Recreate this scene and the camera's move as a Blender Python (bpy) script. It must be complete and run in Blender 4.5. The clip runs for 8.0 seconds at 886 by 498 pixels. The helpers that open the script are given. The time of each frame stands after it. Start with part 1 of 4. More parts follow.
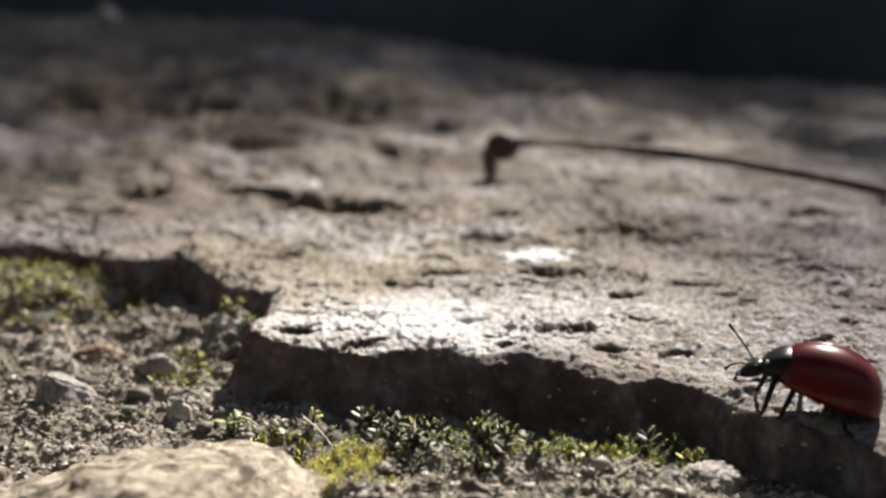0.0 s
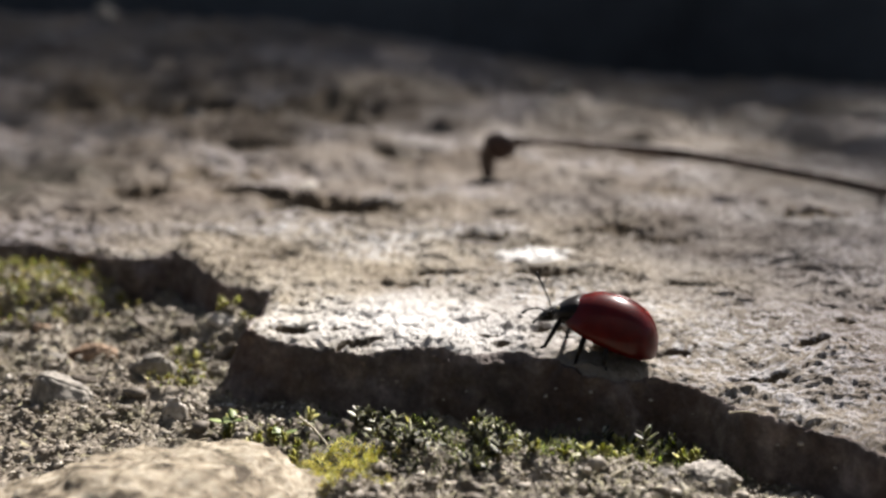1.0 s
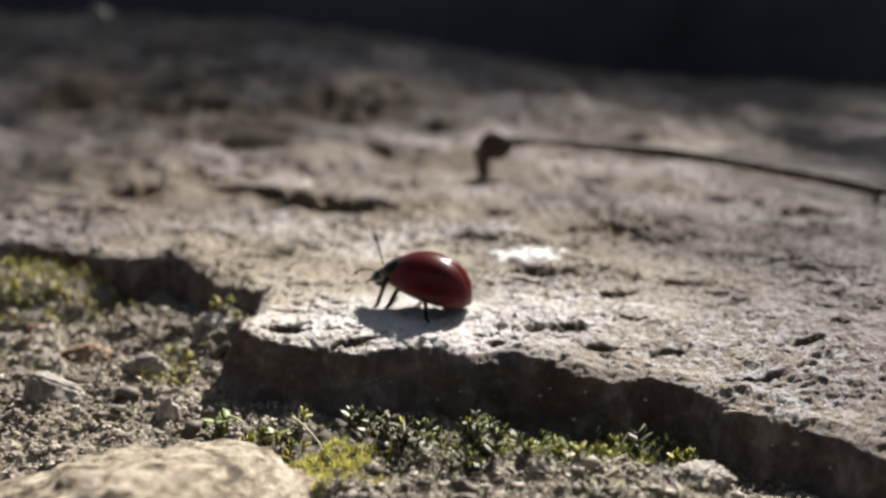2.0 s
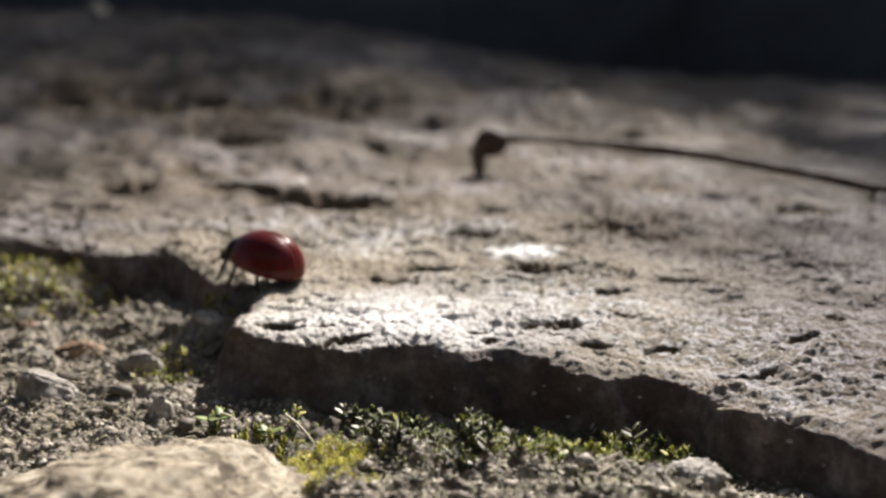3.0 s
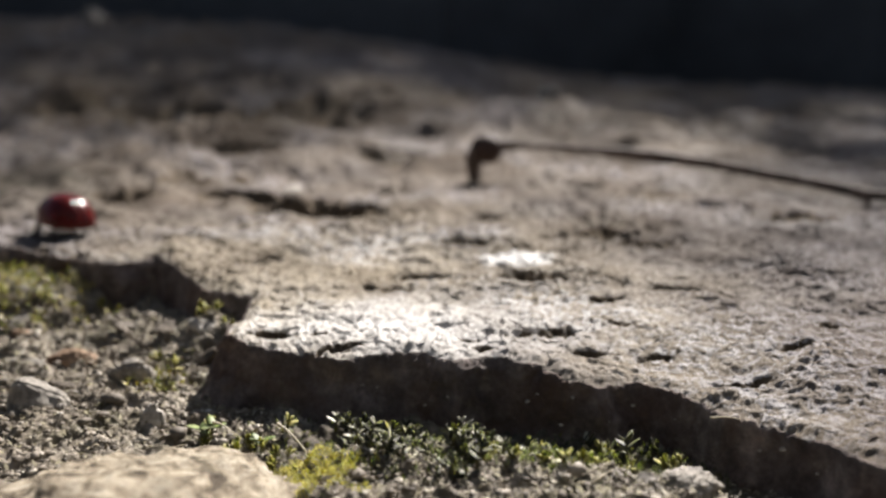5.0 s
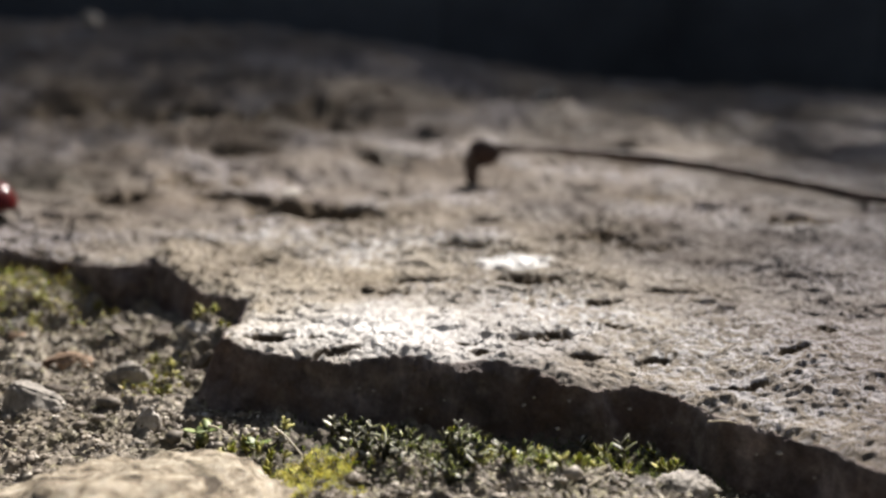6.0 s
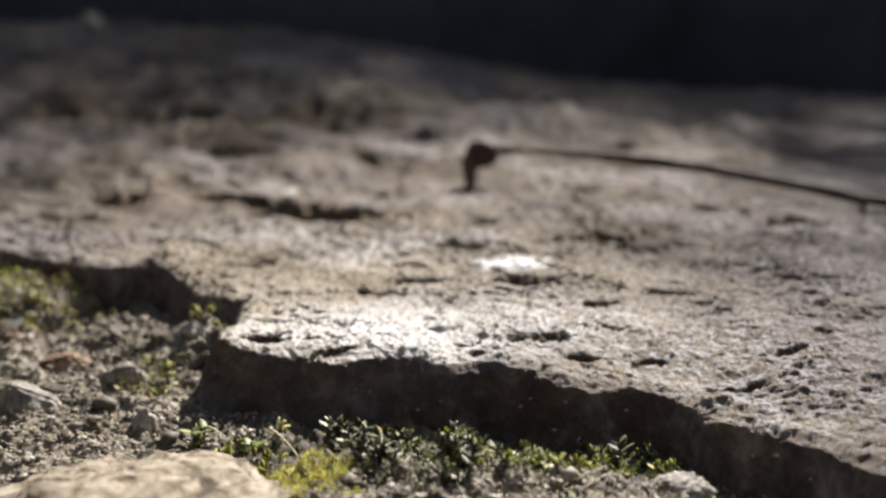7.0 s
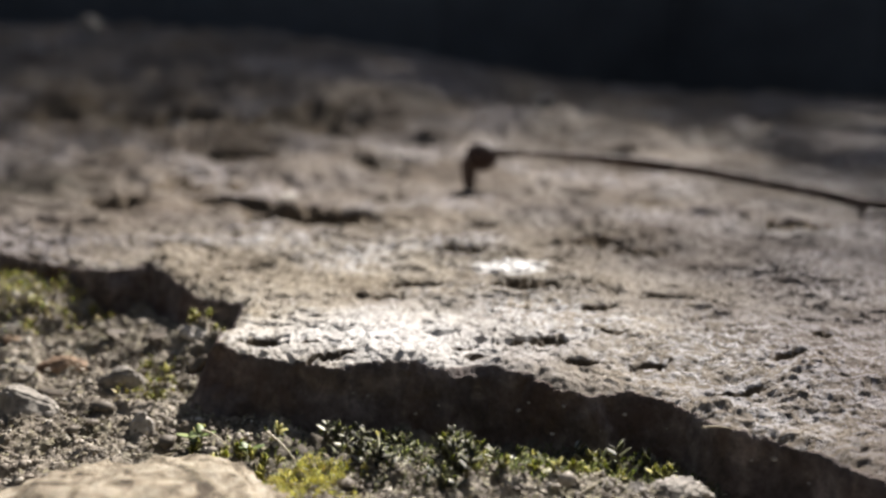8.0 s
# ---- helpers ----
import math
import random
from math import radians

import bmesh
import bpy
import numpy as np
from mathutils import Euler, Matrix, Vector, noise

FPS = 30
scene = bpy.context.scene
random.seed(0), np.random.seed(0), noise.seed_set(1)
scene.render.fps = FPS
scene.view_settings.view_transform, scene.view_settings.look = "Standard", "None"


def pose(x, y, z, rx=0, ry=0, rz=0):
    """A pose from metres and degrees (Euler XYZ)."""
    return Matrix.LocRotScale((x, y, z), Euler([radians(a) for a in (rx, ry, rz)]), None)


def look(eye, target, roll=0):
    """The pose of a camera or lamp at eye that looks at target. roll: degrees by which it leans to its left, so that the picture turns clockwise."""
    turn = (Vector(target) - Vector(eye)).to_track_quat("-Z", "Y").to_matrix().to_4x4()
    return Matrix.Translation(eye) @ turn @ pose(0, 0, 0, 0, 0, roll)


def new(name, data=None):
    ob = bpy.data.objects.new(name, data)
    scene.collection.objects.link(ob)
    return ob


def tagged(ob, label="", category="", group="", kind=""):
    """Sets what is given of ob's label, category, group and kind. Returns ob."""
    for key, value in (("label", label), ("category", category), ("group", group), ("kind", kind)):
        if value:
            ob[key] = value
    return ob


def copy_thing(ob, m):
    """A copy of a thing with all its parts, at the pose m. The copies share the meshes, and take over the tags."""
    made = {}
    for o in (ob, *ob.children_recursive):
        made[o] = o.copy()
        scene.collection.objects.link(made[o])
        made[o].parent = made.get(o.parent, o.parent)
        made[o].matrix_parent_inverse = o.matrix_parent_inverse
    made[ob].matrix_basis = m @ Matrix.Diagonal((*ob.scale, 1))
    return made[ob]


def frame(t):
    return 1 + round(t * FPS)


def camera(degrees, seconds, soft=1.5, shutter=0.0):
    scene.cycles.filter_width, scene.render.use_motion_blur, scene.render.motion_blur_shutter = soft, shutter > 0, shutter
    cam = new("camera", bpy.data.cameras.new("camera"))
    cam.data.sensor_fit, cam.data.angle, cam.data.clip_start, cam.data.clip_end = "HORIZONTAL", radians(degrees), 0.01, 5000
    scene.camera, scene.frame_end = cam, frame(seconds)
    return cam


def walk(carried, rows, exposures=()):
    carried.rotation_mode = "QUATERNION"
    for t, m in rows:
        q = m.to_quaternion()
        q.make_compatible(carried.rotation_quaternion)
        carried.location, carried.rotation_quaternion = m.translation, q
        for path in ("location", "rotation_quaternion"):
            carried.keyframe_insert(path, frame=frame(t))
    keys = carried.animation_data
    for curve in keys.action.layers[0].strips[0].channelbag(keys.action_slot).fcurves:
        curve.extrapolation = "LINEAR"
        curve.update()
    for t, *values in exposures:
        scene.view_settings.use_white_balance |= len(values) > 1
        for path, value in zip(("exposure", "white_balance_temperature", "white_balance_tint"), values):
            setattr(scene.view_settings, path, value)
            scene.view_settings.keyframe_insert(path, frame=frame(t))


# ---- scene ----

# ---- camera and its path ----
cam = camera(45.0, 8.0, soft=2.5)
cam.data.dof.use_dof = True
cam.data.dof.focus_distance = 0.062
cam.data.dof.aperture_fstop = 38.0

# seconds, place in millimetres, tilt down, turn to the right, roll, in degrees
PATH = [
    (0, -0.659, -0.574, 19.867, 12.086, -0.472, 0.140),
    (0.5, -0.679, -0.579, 19.814, 12.146, -0.463, 0.102),
    (1, -0.550, -0.476, 19.830, 12.113, -0.373, 0.070),
    (1.5, -0.519, -0.399, 19.712, 12.023, -0.289, 0.027),
    (1.7, -0.469, -0.349, 19.712, 12.023, -0.259, 0.027),
    (2.8, -0.175, -0.104, 19.647, 12.349, -0.074, -0.021),
    (3, -0.145, -0.104, 19.647, 12.219, -0.074, -0.021),
    (3.5, -0.036, -0.054, 19.592, 12.033, -0.063, -0.017),
    (4, 0.000, 0.000, 19.600, 12.000, 0.000, 0.000),
    (4.5, 0.092, 0.050, 19.657, 11.947, 0.037, -0.003),
    (6, 0.270, 0.186, 19.718, 11.740, 0.136, -0.045),
    (6.5, 0.443, 0.287, 19.664, 11.697, 0.128, -0.099),
    (7, 0.441, 0.251, 19.643, 11.641, 0.172, -0.107),
    (7.5, 0.511, 0.253, 19.669, 11.564, 0.154, -0.102),
    (8, 0.574, 0.350, 19.688, 11.497, 0.161, -0.152),
]


def eye_pose(x, y, z, tilt, turn, roll):
    return Matrix.Translation((x * 0.001, y * 0.001, z * 0.001)) @ (
        Matrix.Rotation(radians(-turn), 4, "Z") @ Matrix.Rotation(radians(90 - tilt), 4, "X") @ Matrix.Rotation(radians(-roll), 4, "Z"))


walk(cam, [(t, eye_pose(*p)) for t, *p in PATH], exposures=[(0.0, 1.38), (1.0, 1.36), (3.0, 1.29), (7.0, 1.25), (8.0, 1.22)])

# ---- daylight: a low sun behind the stone, weak sky ----
SUN_ELEVATION, SUN_TURN = 40.0, 25.0      # degrees above the ground, degrees to the right of the view
world = bpy.data.worlds.new("sky")
scene.world = world
world.use_nodes = True
wn = world.node_tree.nodes
sky = wn.new("ShaderNodeTexSky")
sky.sky_type = "NISHITA"
sky.sun_disc = False
sky.sun_elevation = radians(SUN_ELEVATION)
sky.sun_rotation = radians(SUN_TURN)
sky.dust_density = 2.0
world.node_tree.links.new(sky.outputs[0], wn["Background"].inputs[0])
wn["Background"].inputs[1].default_value = 0.027
sun = new("sun", bpy.data.lights.new("sun", "SUN"))
sun.data.energy = 5.0
sun.data.angle = radians(0.6)
sun.data.color = (1.0, 0.935, 0.89)
sun_from = Vector((math.sin(radians(SUN_TURN)) * math.cos(radians(SUN_ELEVATION)),
                   math.cos(radians(SUN_TURN)) * math.cos(radians(SUN_ELEVATION)), math.sin(radians(SUN_ELEVATION))))
sun.matrix_world = look(sun_from * 2, (0, 0, 0))
scene.view_settings.exposure = 1.4

MM = 0.001


# ---- materials ----
class Mat:
    """A node material with a few short-hands; sizes are in millimetres."""

    def __init__(self, name, rough=0.8, spec=0.5):
        self.m = bpy.data.materials.new(name)
        self.m.use_nodes = True
        self.t = self.m.node_tree
        self.b = self.t.nodes["Principled BSDF"]
        self.b.inputs["Roughness"].default_value = rough
        self.b.inputs["Specular IOR Level"].default_value = spec
        self.co = self.node("ShaderNodeTexCoord").outputs["Object"]

    def node(self, kind):
        return self.t.nodes.new(kind)

    def link(self, a, b):
        self.t.links.new(a, b)

    def noise(self, size, detail=4.0, rough=0.6, distort=0.0):
        n = self.node("ShaderNodeTexNoise")
        n.inputs["Scale"].default_value = 1000.0 / size
        n.inputs["Detail"].default_value = detail
        n.inputs["Roughness"].default_value = rough
        n.inputs["Distortion"].default_value = distort
        self.link(self.co, n.inputs["Vector"])
        return n.outputs["Fac"]

    def cells(self, size, feature="F1"):
        n = self.node("ShaderNodeTexVoronoi")
        n.feature = feature
        n.inputs["Scale"].default_value = 1000.0 / size
        self.link(self.co, n.inputs["Vector"])
        return n.outputs["Distance"]

    def ramp(self, fac, *stops):
        n = self.node("ShaderNodeValToRGB")
        e = n.color_ramp.elements
        while len(e) < len(stops):
            e.new(0.5)
        for el, (p, c) in zip(e, stops):
            el.position = p
            el.color = (*c, 1) if not isinstance(c, (int, float)) else (c, c, c, 1)
        self.link(fac, n.inputs[0])
        return n.outputs[0]

    def mix(self, fac, a, b, how="MIX"):
        n = self.node("ShaderNodeMix")
        n.data_type = "RGBA"
        n.blend_type = how
        for sock, v in ((n.inputs[0], fac), (n.inputs[6], a), (n.inputs[7], b)):
            if isinstance(v, (int, float)):
                sock.default_value = v if sock == n.inputs[0] else (v, v, v, 1)
            elif isinstance(v, tuple):
                sock.default_value = (*v, 1)
            else:
                self.link(v, sock)
        return n.outputs[2]

    def spot(self, x, y, rx, ry, wobble, soft=0.35):
        """A blotch of uneven outline on the plan, millimetres: 1 inside, 0 outside."""
        mp = self.node("ShaderNodeMapping")
        mp.vector_type = "TEXTURE"
        mp.inputs["Location"].default_value = (x * MM, y * MM, 0)
        mp.inputs["Scale"].default_value = (rx * MM, ry * MM, 1.0)
        self.link(self.co, mp.inputs["Vector"])
        ln = self.node("ShaderNodeVectorMath")
        ln.operation = "LENGTH"
        self.link(mp.outputs[0], ln.inputs[0])
        add = self.node("ShaderNodeMath")
        add.operation = "MULTIPLY_ADD"
        self.link(self.noise(wobble, 6, 0.7), add.inputs[0])
        add.inputs[1].default_value = 1.6
        self.link(ln.outputs["Value"], add.inputs[2])
        half = self.node("ShaderNodeMath")
        half.operation = "MULTIPLY"
        half.inputs[1].default_value = 0.5
        self.link(add.outputs[0], half.inputs[0])
        return self.ramp(half.outputs[0], (0.9 - soft * 0.5, 1.0), (0.9 + soft * 0.5, 0.0))

    def mask(self, name, grain):
        """A stored share of the surface, its border broken up by grain, millimetres."""
        n = self.node("ShaderNodeAttribute")
        n.attribute_name = name
        add = self.node("ShaderNodeMath")
        add.operation = "MULTIPLY_ADD"
        self.link(self.noise(grain, 5, 0.7), add.inputs[0])
        add.inputs[1].default_value = 0.6
        self.link(n.outputs["Fac"], add.inputs[2])
        return self.ramp(add.outputs[0], (0.62, 0.0), (0.82, 1.0))

    def each(self):
        return self.node("ShaderNodeObjectInfo").outputs["Random"]

    def island(self):
        return self.node("ShaderNodeNewGeometry").outputs["Random Per Island"]

    def colour(self, c):
        if isinstance(c, tuple):
            self.b.inputs["Base Color"].default_value = (*c, 1)
        else:
            self.link(c, self.b.inputs["Base Color"])

    def rough(self, c):
        self.link(c, self.b.inputs["Roughness"])

    def bump(self, height, mm, strength=1.0):
        n = self.node("ShaderNodeBump")
        n.inputs["Distance"].default_value = mm * MM
        n.inputs["Strength"].default_value = strength
        self.link(height, n.inputs["Height"])
        if self.b.inputs["Normal"].is_linked:
            self.link(self.b.inputs["Normal"].links[0].from_socket, n.inputs["Normal"])
        self.link(n.outputs[0], self.b.inputs["Normal"])

    def let_through(self, weight, radius, scale=1.0):
        self.b.inputs["Subsurface Weight"].default_value = weight
        self.b.inputs["Subsurface Radius"].default_value = radius
        self.b.inputs["Subsurface Scale"].default_value = scale * MM


def stone_material():
    m = Mat("weathered_stone", 0.8, 0.35)
    base = m.ramp(m.noise(14, 6, 0.65), (0.3, (0.255, 0.213, 0.158)), (0.5, (0.425, 0.37, 0.28)), (0.72, (0.53, 0.48, 0.395)))
    fine = m.ramp(m.noise(0.7, 8, 0.78), (0.32, 0.32), (0.46, 0.9), (0.62, 1.0))
    col = m.mix(0.85, base, fine, "MULTIPLY")
    fleck = m.ramp(m.noise(0.9, 7, 0.75), (0.55, 0.0), (0.64, 0.6))
    col = m.mix(fleck, col, (0.60, 0.575, 0.53))
    grey = m.mix(1.0, m.ramp(m.noise(40, 3), (0.48, 0.0), (0.66, 1.0)), m.spot(36, 90, 24, 46, 12, 0.8), "LIGHTEN")
    col = m.mix(m.mix(0.4, grey, 0.0), col, (0.30, 0.292, 0.283))
    # pale crusts of lichen, a worn whitish face on the lip, dark specks, a darker tone over the rear half
    crust = m.ramp(m.noise(1.5, 8, 0.74, 1.8), (0.485, 0.0), (0.53, 1.0))
    patch = m.mix(1.0, m.ramp(m.noise(26, 2), (0.48, 0.0), (0.60, 1.0)), m.spot(25, 63, 15, 14, 7, 0.6), "LIGHTEN")
    col = m.mix(m.mix(1.0, crust, patch, "MULTIPLY"), col, (0.70, 0.695, 0.68))
    bright = m.spot(6.6, 89.4, 2.9, 2.5, 1.5)
    worn = m.mix(1.0, m.spot(-2.0, 69.0, 12.0, 7.5, 2.2, 0.9), bright, "LIGHTEN")
    col = m.mix(m.mix(0.8, (0.0, 0.0, 0.0), m.mix(1.0, worn, fine, "MULTIPLY")), col, (0.78, 0.765, 0.74))
    speck = m.ramp(m.noise(1.3, 5, 0.65), (0.61, 0.0), (0.67, 1.0))
    col = m.mix(m.mix(speck, 0.0, 0.7), col, (0.06, 0.05, 0.04))
    # full tone at the front middle, multiplied down behind and beside it
    front_tone = m.spot(-7, 69, 29, 46, 22, 1.1)
    col = m.mix(front_tone, m.mix(1.0, col, (0.335, 0.312, 0.317), "MULTIPLY"), col)
    col = m.mix(bright, col, (0.86, 0.85, 0.82))
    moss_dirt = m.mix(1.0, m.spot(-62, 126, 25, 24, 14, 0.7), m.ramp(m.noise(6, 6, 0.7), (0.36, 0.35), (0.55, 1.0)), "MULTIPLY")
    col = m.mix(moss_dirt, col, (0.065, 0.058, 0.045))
    # brown raw stone where it is broken, earth-brown painted into the hollows as shade
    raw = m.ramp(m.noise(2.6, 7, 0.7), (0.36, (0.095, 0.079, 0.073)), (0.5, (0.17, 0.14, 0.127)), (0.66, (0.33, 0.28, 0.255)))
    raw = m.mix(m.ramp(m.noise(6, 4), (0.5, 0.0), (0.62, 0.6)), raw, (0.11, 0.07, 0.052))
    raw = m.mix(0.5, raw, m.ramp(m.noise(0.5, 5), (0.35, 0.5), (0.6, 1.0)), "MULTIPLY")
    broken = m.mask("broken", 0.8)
    # this mask tints the hollows earth-brown to deepen their shade
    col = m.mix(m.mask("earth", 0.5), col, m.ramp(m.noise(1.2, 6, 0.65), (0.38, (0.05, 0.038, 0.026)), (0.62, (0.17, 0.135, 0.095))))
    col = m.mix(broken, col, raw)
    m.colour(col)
    m.bump(m.mix(1.0, m.noise(1.1, 6, 0.7), broken, "MULTIPLY"), 0.4)
    m.rough(m.mix(worn, m.ramp(m.noise(9, 5), (0.38, 0.55), (0.62, 0.9)), (0.62, 0.62, 0.62)))
    m.link(m.mix(worn, (0.05, 0.05, 0.05), (0.32, 0.32, 0.32)), m.b.inputs["Specular IOR Level"])
    m.bump(m.noise(0.5, 7, 0.78), 0.17)
    m.bump(m.cells(0.22), 0.04)
    return m.m


def soil_material():
    m = Mat("crumbly_soil", 0.85, 0.3)
    col = m.ramp(m.noise(5, 7, 0.7), (0.32, (0.095, 0.078, 0.056)), (0.49, (0.25, 0.213, 0.162)), (0.68, (0.50, 0.445, 0.365)))
    green = m.ramp(m.noise(9, 4), (0.52, 0.0), (0.66, 1.0))
    col = m.mix(m.mix(0.45, 0.0, green), col, (0.10, 0.11, 0.03))
    col = m.mix(m.mix(0.9, (0.0, 0.0, 0.0), m.spot(0.0, 58.5, 17, 5.5, 2.5, 0.6)), col, (0.05, 0.042, 0.028))      # a darker brown patch under the moss
    grit = m.ramp(m.cells(0.5), (0.1, 1.0), (0.6, 0.5))
    col = m.mix(0.6, col, grit, "MULTIPLY")
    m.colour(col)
    m.bump(m.noise(0.6, 6, 0.75), 0.15)
    return m.m


def grain_material():
    m = Mat("mineral_grit", 0.7, 0.4)
    tone = m.ramp(m.island(), (0.0, (0.08, 0.066, 0.048)), (0.5, (0.20, 0.168, 0.128)), (0.85, (0.35, 0.305, 0.243)), (1.0, (0.56, 0.515, 0.44)))
    m.colour(m.mix(0.5, tone, m.ramp(m.noise(0.4, 4), (0.3, 0.4), (0.6, 1.0)), "MULTIPLY"))
    m.bump(m.noise(0.25, 4), 0.04)
    return m.m


def pebble_material(name, dark, light, size=1.8, relief=0.10):
    m = Mat(name, 0.75, 0.3)
    col = m.ramp(m.noise(size, 6, 0.65), (0.38, dark), (0.62, light))
    col = m.mix(0.5, col, m.ramp(m.noise(0.35, 5), (0.35, 0.5), (0.6, 1.0)), "MULTIPLY")
    m.colour(col)
    m.bump(m.noise(0.5 if size < 2 else 1.2, 6, 0.7), relief)
    return m.m


def leaf_material(name, dark, light, pale):
    m = Mat(name, 0.5, 0.22)
    tone = m.ramp(m.each(), (0.0, dark), (0.68, light), (1.0, pale))
    col = m.mix(0.45, tone, m.ramp(m.noise(0.3, 3), (0.3, 0.5), (0.65, 1.0)), "MULTIPLY")
    m.colour(col)
    m.let_through(0.12, (0.3, 0.35, 0.12), 0.4)
    m.bump(m.noise(0.12, 3), 0.01)
    return m.m


def moss_bed_material(name, dark, light):
    m = Mat(name, 0.6, 0.4)
    m.colour(m.ramp(m.island(), (0.0, dark), (0.6, light), (1.0, tuple(min(1, c * 1.7) for c in light))))
    m.let_through(0.25, (0.3, 0.4, 0.1), 0.4)
    return m.m


def elytron_material():
    m = Mat("red_shell", 0.38, 0.04)
    m.colour(m.ramp(m.noise(1.4, 4), (0.3, (0.048, 0.003, 0.0024)), (0.7, (0.088, 0.0052, 0.0034))))
    m.let_through(0.2, (0.8, 0.12, 0.08), 0.5)
    m.b.inputs["Coat Weight"].default_value = 0.4
    m.b.inputs["Coat Roughness"].default_value = 0.17
    m.bump(m.cells(0.11), 0.004, 0.5)
    return m.m


def black_shell_material(name="black_shell", rough=0.3):
    m = Mat(name, rough, 0.14)
    m.colour(m.ramp(m.noise(0.5, 3), (0.3, (0.005, 0.004, 0.004)), (0.7, (0.014, 0.011, 0.010))))
    m.bump(m.noise(0.1, 3), 0.006)
    return m.m


def plain_material(name, c, rough=0.6, grain=0.5):
    m = Mat(name, rough, 0.4)
    m.colour(m.mix(0.5, c, m.ramp(m.noise(grain, 4), (0.3, tuple(v * 0.5 for v in c)), (0.7, tuple(min(1, v * 1.4) for v in c)))))
    m.bump(m.noise(grain * 0.5, 4), grain * 0.05)
    return m.m


def bark_material():
    m = Mat("dry_brown_bark", 0.7, 0.3)
    m.colour(m.ramp(m.noise(2.5, 6, 0.7), (0.3, (0.028, 0.02, 0.016)), (0.5, (0.085, 0.06, 0.047)), (0.72, (0.22, 0.17, 0.14))))
    m.bump(m.noise(0.8, 5), 0.12)
    return m.m


def dark_backing_material():
    # near-black so both added backings stay as dark as deep shade
    m = Mat("dark_backing", 0.9, 0.2)
    m.colour(m.ramp(m.noise(60, 5), (0.3, (0.03, 0.034, 0.04)), (0.7, (0.08, 0.09, 0.105))))
    m.bump(m.noise(20, 5), 2.0)
    return m.m


STONE, SOIL, GRIT = stone_material(), soil_material(), grain_material()
PALE_PEBBLE = pebble_material("pale_pebble", (0.26, 0.232, 0.195), (0.54, 0.50, 0.44))
GREY_PEBBLE = pebble_material("grey_pebble", (0.15, 0.135, 0.115), (0.40, 0.365, 0.31))
BROWN_PEBBLE = pebble_material("brown_pebble", (0.13, 0.075, 0.045), (0.42, 0.29, 0.185))
DARK_PEBBLE = pebble_material("dark_pebble", (0.06, 0.048, 0.035), (0.19, 0.155, 0.115))
LEAF_DARK = leaf_material("dark_moss_leaf", (0.017, 0.018, 0.010), (0.07, 0.069, 0.042), (0.36, 0.35, 0.28))
LEAF_YELLOW = leaf_material("yellow_moss_leaf", (0.07, 0.07, 0.02), (0.22, 0.20, 0.045), (0.36, 0.33, 0.13))
LEAF_BROAD = leaf_material("broad_green_leaf", (0.07, 0.10, 0.03), (0.14, 0.18, 0.055), (0.2, 0.24, 0.09))
MOSS_BED = moss_bed_material("moss_bed", (0.02, 0.024, 0.01), (0.075, 0.075, 0.03))
MOSS_GOLD = moss_bed_material("golden_moss", (0.10, 0.085, 0.02), (0.47, 0.40, 0.06))
MOSS_OLIVE = moss_bed_material("olive_moss", (0.06, 0.048, 0.018), (0.25, 0.205, 0.055))
SCREEN_LEAF = moss_bed_material("screen_leaf", (0.02, 0.03, 0.012), (0.06, 0.085, 0.03))
LITTER = Mat("dry_litter", 0.75, 0.3)
LITTER.colour(LITTER.ramp(LITTER.island(), (0.0, (0.05, 0.04, 0.028)), (0.45, (0.17, 0.142, 0.10)), (0.8, (0.28, 0.255, 0.15)), (1.0, (0.54, 0.50, 0.42))))
LITTER = LITTER.m
BUFF = Mat("buff_stone", 0.75, 0.3)
tone = BUFF.ramp(BUFF.noise(1.5, 4, 0.6, 0.5), (0.38, (0.10, 0.075, 0.047)), (0.45, (0.29, 0.236, 0.16)), (0.53, (0.48, 0.405, 0.295)), (0.66, (0.64, 0.565, 0.44)))
tone = BUFF.mix(BUFF.ramp(BUFF.noise(5, 4), (0.5, 0.0), (0.64, 0.25)), tone, (0.16, 0.14, 0.085))
BUFF.colour(BUFF.mix(0.6, tone, BUFF.ramp(BUFF.noise(0.5, 6, 0.7), (0.35, 0.4), (0.6, 1.0)), "MULTIPLY"))
BUFF.bump(BUFF.noise(1.3, 7, 0.72), 0.7)
BUFF.bump(BUFF.noise(0.4, 5, 0.7), 0.15)
BUFF = BUFF.m
STEM = plain_material("moss_stem", (0.10, 0.085, 0.03), 0.7, 0.2)
STRAW = plain_material("dry_straw", (0.48, 0.42, 0.30), 0.6, 0.4)
RED, BLACK, LEGS = elytron_material(), black_shell_material("black_shell", 0.34), black_shell_material("black_leg", 0.4)
CREAM = plain_material("cream_mark", (0.55, 0.48, 0.36), 0.4, 0.3)
BARK, DARK_BACKING = bark_material(), dark_backing_material()
KNOT = plain_material("dark_knot", (0.05, 0.028, 0.02), 0.7, 0.9)


